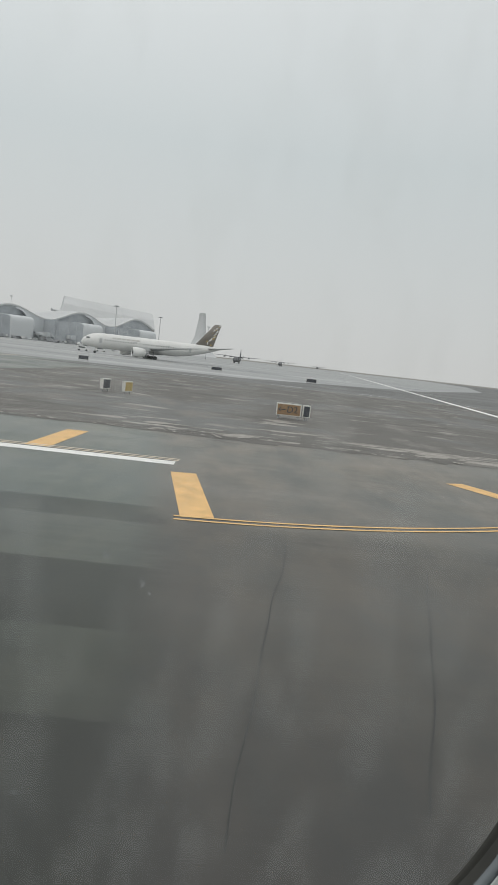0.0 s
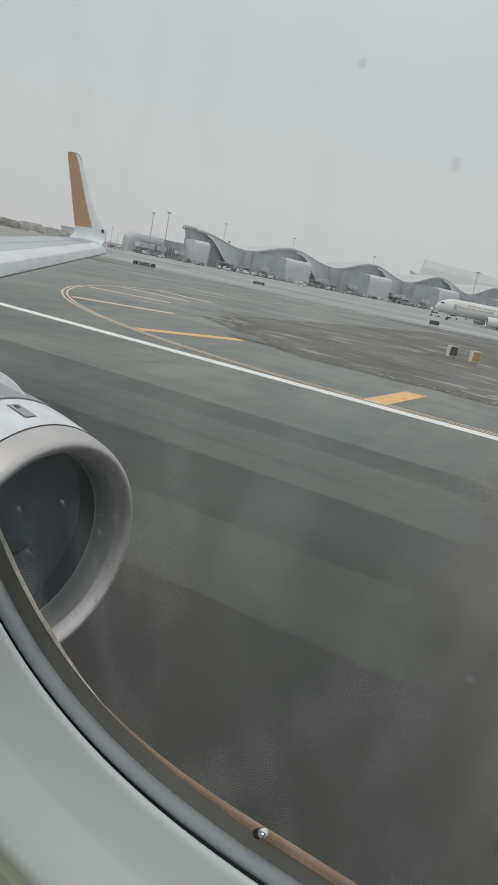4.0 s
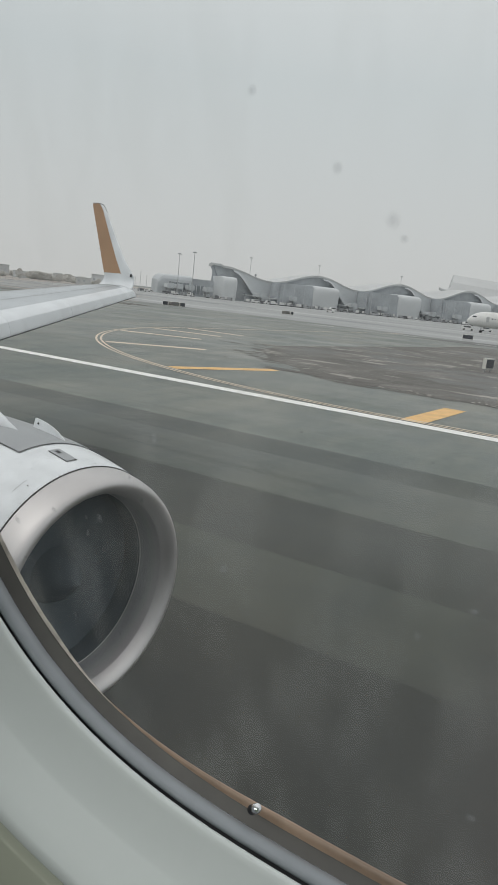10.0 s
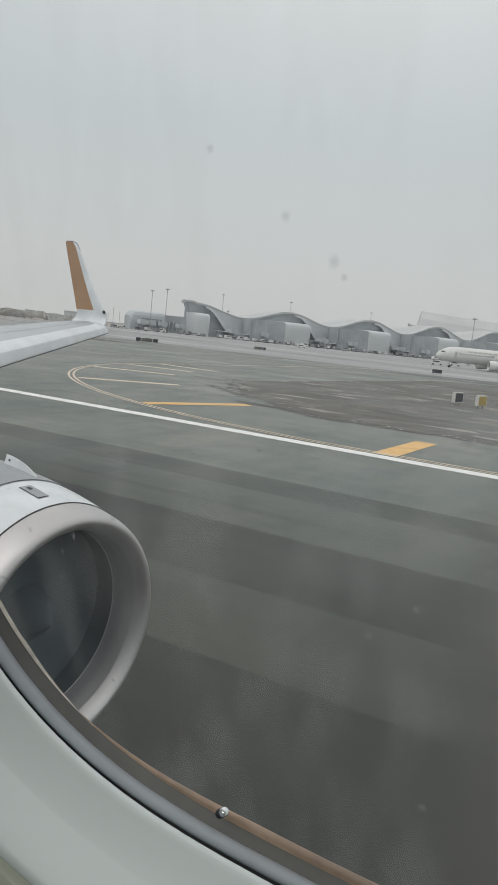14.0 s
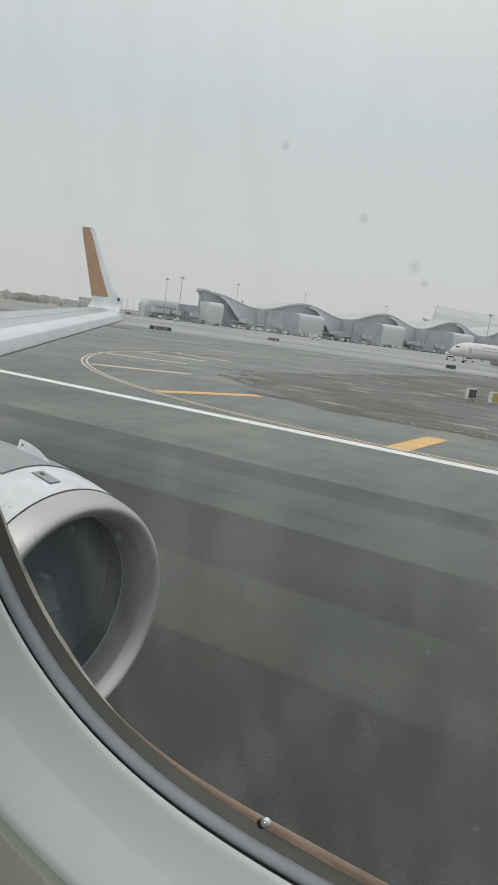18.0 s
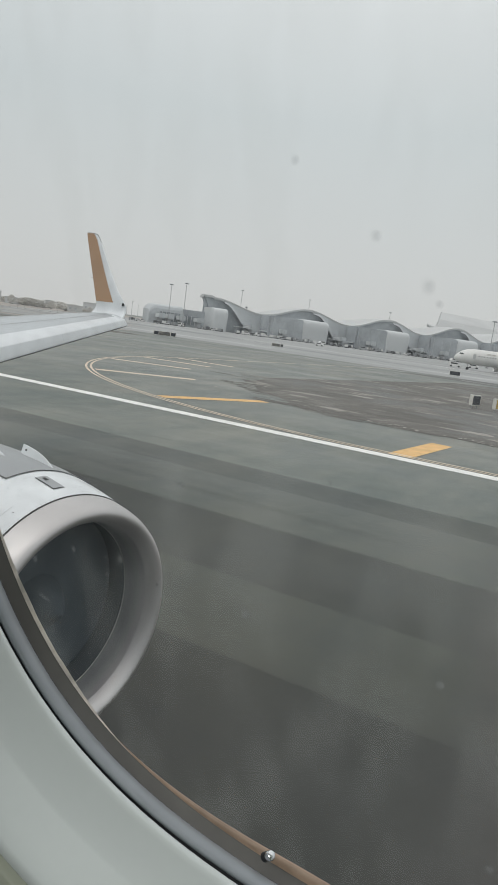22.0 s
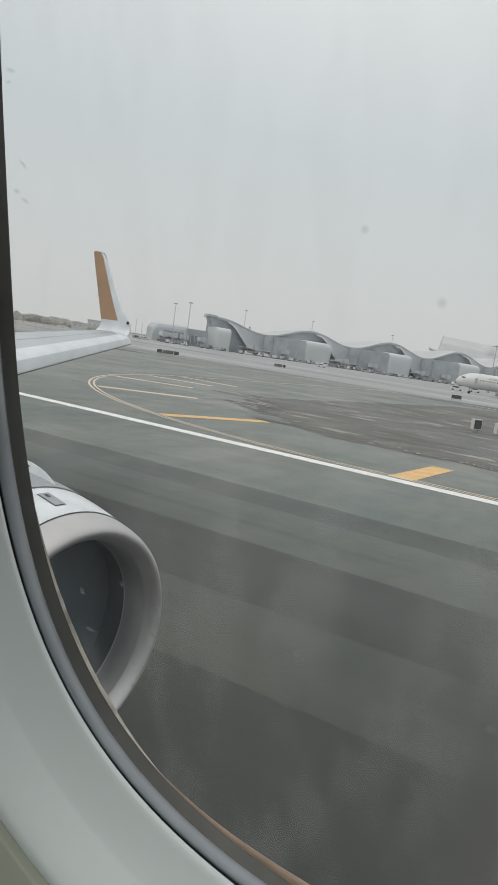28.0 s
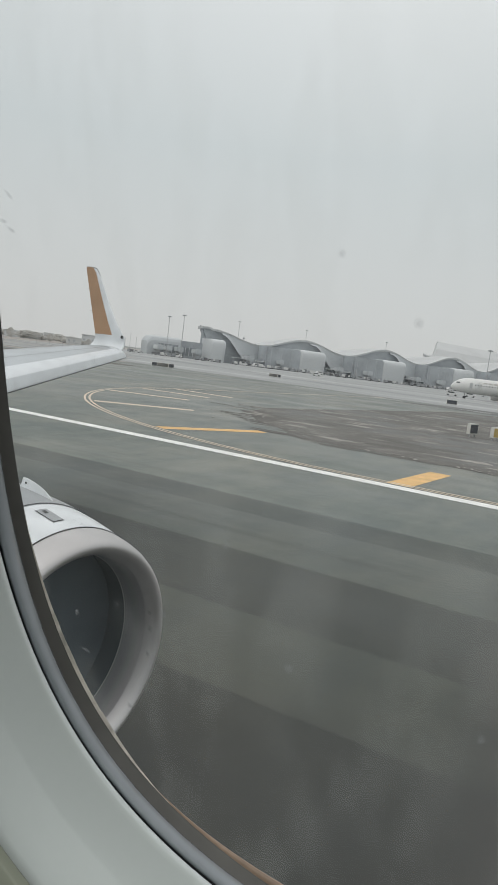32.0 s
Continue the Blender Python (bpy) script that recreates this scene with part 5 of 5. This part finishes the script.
def jetliner(m):
    """A wide-body twin, nose at the origin, tail along +x, standing on its wheels."""
    g = empty("parked_jetliner", m, label="white wide-body twin-jet with brown patterned tail parked on the apron", category="airplane")
    prof = [(0.0, 0.05, 4.1), (0.35, 0.75, 4.15), (1.2, 1.45, 4.35), (2.6, 2.15, 4.65), (4.4, 2.65, 4.88), (6.8, 2.88, 5.0), (10, 2.95, 5.0), (38, 2.95, 5.0), (44, 2.55, 5.4), (50, 1.75, 6.1), (55, 0.85, 6.7), (57.5, 0.25, 7.0)]
    fus = part("fuselage", loft([body_ring(x, r, z) for x, r, z in prof], cap=True), JET_WHITE, g, "white fuselage", smooth=True)
    part("belly", loft([[(x, w * math.cos(a), 2.35 - d * math.sin(a)) for a in [math.pi * i / 10 for i in range(11)]] for x, w, d in ((17, 0.5, 0.1), (20, 2.2, 0.5), (30, 2.4, 0.6), (34, 0.6, 0.1))], closed=False), JET_BELLY, fus, smooth=True)
    for side in (1, -1):
        for i in range(34):
            x = 8.5 + i * 1.02
            if 21.5 < x < 23.5:
                continue
            part("cabin_window", box(0.30, 0.06, 0.45, (x, side * 2.93, 5.45)), JET_DARK, fus)
        for x in (6.9, 20.4, 34, 43.2):
            part("door_outline", box(1.05, 0.05, 1.9, (x, side * (2.86 if x < 40 else 2.62), 5.1), 0.1), JET_BELLY, fus)
        part("cockpit_window", box(1.5, 0.5, 0.55, (2.35, side * 1.55, 5.75), 0.12, side * 0.6), JET_DARK, fus)
        # title along the crown, as plain bars
        for i in range(6):
            part("title_bar", box(1.3, 0.06, 0.62, (12.0 + i * 1.9, side * 2.66, 6.42), 0.02), JET_TEXT, fus)
        nose = lambda y: Vector((19 + 0.68 * (y - 2.5), side * y, 3.4 + 0.10 * (y - 2.5)))
        wg = part("wing", loft([foil(nose(y), c, 0.11, back=(1, 0, 0)) for y, c in ((1.5, 12), (9, 7.2), (20, 3.6), (28, 1.9), (30.0, 0.5))], cap=True), JET_BELLY, g, "grey swept wing", smooth=True)
        en = part("engine", loft([[(17.6 + d, side * 9.6 + r * math.cos(a), 2.25 + r * math.sin(a)) for a in [2 * math.pi * i / 28 for i in range(28)]] for d, r in ((0.4, 1.35), (0.05, 1.45), (0, 1.55), (0.2, 1.72), (1.6, 1.85), (3.4, 1.78), (5.0, 1.35), (5.0, 1.2))]), JET_WHITE, g, "white engine cowl", smooth=True)
        part("intake", loft([[(18.05, side * 9.6 + r * math.cos(a), 2.25 + r * math.sin(a)) for a in [2 * math.pi * i / 24 for i in range(24)]] for r in (1.36, 0.02)]), DARK, en)
        part("exhaust", tube((22.4, side * 9.6, 2.25), (24.2, side * 9.6, 2.35), 0.9, 0.4, 16), MAST, en)
        part("pylon", box(5.5, 0.4, 1.3, (22.0, side * 9.6, 3.75), 0.1), JET_BELLY, en)
        part("tailplane", loft([foil((50.5 + 0.8 * (y - 0.5), side * y, 6.5 + 0.12 * y), c, 0.09, back=(1, 0, 0)) for y, c in ((0.5, 5.5), (9.8, 1.8))], cap=True), JET_BELLY, g, smooth=True)
        gear = part("main_gear", tube((27.5, side * 4.9, 3.2), (27.5, side * 4.9, 0.7), 0.22), MAST, g)
        for dx in (-0.75, 0.75):
            for dy in (-0.55, 0.55):
                part("wheel", tube((27.5 + dx, side * 4.9 + dy - 0.22, 0.66), (27.5 + dx, side * 4.9 + dy + 0.22, 0.66), 0.66, steps=18), RUBBER, gear)
    gear = part("nose_gear", tube((5.6, 0, 2.6), (5.6, 0, 0.5), 0.14), MAST, g)
    for dy in (-0.32, 0.32):
        part("wheel", tube((5.6, dy - 0.16, 0.5), (5.6, dy + 0.16, 0.5), 0.5, steps=16), RUBBER, gear)
    up = (0, 1, 0)
    fin = part("fin", loft([foil((45.5 + 0.85 * (z - 7), 0, z), c, 0.09, up=up, back=(1, 0, 0)) for z, c in ((6.6, 8.6), (12, 5.6), (16.8, 3.0))], cap=True), TAIL_BROWN, g, "brown tail fin with pale facets", smooth=True)
    random.seed(3)
    for side in (1, -1):
        for i in range(20):
            z = 7.9 + 0.43 * i
            x = 45.5 + 0.85 * (z - 7) + random.uniform(1.6, 0.78 * (8.6 - (z - 6.6) * 0.55))
            s = random.uniform(0.45, 1.0)
            bm = bmesh.new()
            bm.faces.new([bm.verts.new(p) for p in ((x, side * 0.42, z), (x + s * 1.3, side * 0.36, z + s * 0.4), (x + s * 0.7, side * 0.34, z + s * 1.2))])
            part("facet", bm, JET_WHITE if i % 3 else SIGN_YELLOW, fin)
    part("antenna", box(1.4, 0.12, 0.7, (22, 0, 8.2), 0.05), MAST, g)
    return g


nx, ny = bearing(13.2, 270)
jetliner(Matrix.Translation((nx, ny, 0.02)) @ Matrix.Rotation(radians(24), 4, "Z"))


def transport(m):
    """A four-propeller high-wing transport, nose at the origin, tail along +x."""
    g = empty("military_transport", m, label="grey four-propeller high-wing transport aircraft parked far off", category="airplane", group="parked transports")
    prof = [(0, 0.2, 2.6), (0.6, 1.1, 2.8), (2, 1.8, 3.0), (4, 2.1, 3.1), (17, 2.1, 3.1), (22, 1.7, 3.8), (27, 0.9, 4.7), (29.5, 0.3, 5.1)]
    part("fuselage", loft([body_ring(x, r, z, k=20) for x, r, z in prof], cap=True), MILITARY, g, smooth=True)
    for side in (1, -1):
        part("wing", loft([foil((9.5 + 0.05 * y, side * y, 5.1 + 0.03 * y), c, 0.13, back=(1, 0, 0)) for y, c in ((0.2, 4.9), (8, 4.6), (20, 2.4))], cap=True), MILITARY, g, smooth=True)
        part("tailplane", loft([foil((25.5 + 0.1 * y, side * y, 5.4), c, 0.1, back=(1, 0, 0)) for y, c in ((0.2, 4.2), (8.0, 2.2))], cap=True), MILITARY, g, smooth=True)
        for y in (5.0, 10.1):
            en = part("engine", loft([[(7.0 + d, side * y + r * math.cos(a), 5.0 + r * math.sin(a)) for a in [2 * math.pi * i / 14 for i in range(14)]] for d, r in ((0, 0.15), (0.5, 0.5), (1.5, 0.65), (4.0, 0.5), (6, 0.2))], cap=True), MILITARY, g, smooth=True)
            for i in range(4):
                a = i * math.pi / 2 + 0.6
                part("propeller_blade", tube((7.2, side * y, 5.0), (7.2, side * y + 2.0 * math.cos(a), 5.0 + 2.0 * math.sin(a)), 0.14, 0.08, 6), DARK, en)
        part("gear_fairing", box(6, 0.9, 1.2, (11.5, side * 2.1, 1.5), 0.3), MILITARY, g)
        for x in (10.5, 12.2):
            part("wheel", tube((x, side * 2.1 - 0.25, 0.6), (x, side * 2.1 + 0.25, 0.6), 0.6, steps=14), RUBBER, g)
    part("wheel", tube((2.4, -0.3, 0.45), (2.4, 0.3, 0.45), 0.45, steps=14), RUBBER, g)
    part("nose_leg", tube((2.4, 0, 0.45), (2.4, 0, 1.8), 0.15), MAST, g)
    part("fin", loft([foil((23.5 + 0.35 * (z - 5), 0, z), c, 0.1, up=(0, 1, 0), back=(1, 0, 0)) for z, c in ((4.6, 6.0), (8, 4.4), (11.6, 2.6))], cap=True), MILITARY, g, smooth=True)
    return g


t1 = transport(Matrix.Translation((*bearing(0.6, 560), 0.02)) @ Matrix.Rotation(radians(80), 4, "Z"))
copy_thing(t1, Matrix.Translation((*bearing(-3.2, 840), 0.02)) @ Matrix.Rotation(radians(84), 4, "Z"))
copy_thing(t1, Matrix.Translation((*bearing(-6.4, 1500), 0.02)) @ Matrix.Rotation(radians(88), 4, "Z"))


# ---- far trees and low buildings beyond the wing ----
def tree(m, h, seed):
    random.seed(seed)
    g = empty("tree", m, label="tree far beyond the taxiways, its colour paled for haze", category="tree", group="far trees")
    bm = tube((0, 0, 0), (0, 0, h * 0.5), 0.22, 0.12, 7)
    for i in range(5):
        a = i * 1.3 + random.random()
        tube((0, 0, h * (0.3 + 0.05 * i)), (h * 0.28 * math.cos(a), h * 0.28 * math.sin(a), h * (0.6 + 0.06 * i)), 0.09, 0.03, 5, bm)
    part("trunk", bm, TRUNK, g)
    bm = bmesh.new()
    for i in range(620):
        a, r = random.random() * 6.283, h * 0.5 * math.sqrt(random.random())
        z = h * random.uniform(0.04, 1.0)
        r *= math.sin(math.pi * min(0.95, z / h)) * 0.8 + 0.25
        s = h * random.uniform(0.03, 0.075)
        m4 = Matrix.Translation((r * math.cos(a), r * math.sin(a), z)) @ Matrix.Rotation(random.random() * 6, 4, "X") @ Matrix.Rotation(random.random() * 6, 4, "Z")
        bm.faces.new([bm.verts.new(m4 @ Vector(q)) for q in ((s, 0, 0), (0.2 * s, s * 0.8, 0.3 * s), (-s, 0.1 * s, 0), (-0.1 * s, -s * 0.7, 0.2 * s))])
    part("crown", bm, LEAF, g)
    return g


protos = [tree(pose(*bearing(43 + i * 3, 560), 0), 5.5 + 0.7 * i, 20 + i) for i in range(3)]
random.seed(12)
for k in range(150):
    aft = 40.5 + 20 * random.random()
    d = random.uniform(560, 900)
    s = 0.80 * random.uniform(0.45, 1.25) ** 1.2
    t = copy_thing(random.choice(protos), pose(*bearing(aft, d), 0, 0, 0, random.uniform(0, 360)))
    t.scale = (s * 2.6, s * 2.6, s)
for k in range(13):
    aft, d = 41.0 + 1.5 * k + random.random(), random.uniform(520, 820)
    w, h = random.uniform(10, 30), random.uniform(4, 11)
    b = empty("low_building", face_seat(aft, d), label="low pale flat-roofed building far off", category="building", group="far buildings")
    part("wall", box(w, 12, h, (0, 0, h / 2)), POD if k % 2 else ROOF, b)
    part("roof", box(w + 0.8, 12.8, 0.5, (0, 0, h + 0.25)), ROOF_EDGE, b)
    for i in range(int(w / 4)):
        part("window", box(1.6, 0.2, 1.6, (-w / 2 + 2.2 + i * 4, -6.05, h * 0.55)), GLASSY, b)
fence = empty("perimeter_fence", label="pale low perimeter fence beyond the taxiways", category="fence")
for k in range(40):
    x, y = bearing(40.5 + 0.5 * k, 330)
    part("post", tube((x, y, 0), (x, y, 2.4), 0.06, steps=6), MAST, fence)
for z in (0.5, 1.4, 2.3):
    pts = [bearing(40.5 + 0.5 * k, 330) for k in range(40)]
    bm = bmesh.new()
    for (x0, y0), (x1, y1) in zip(pts, pts[1:]):
        tube((x0, y0, z), (x1, y1, z), 0.05, steps=5, bm=bm)
    part("rail", bm, MAST, fence)
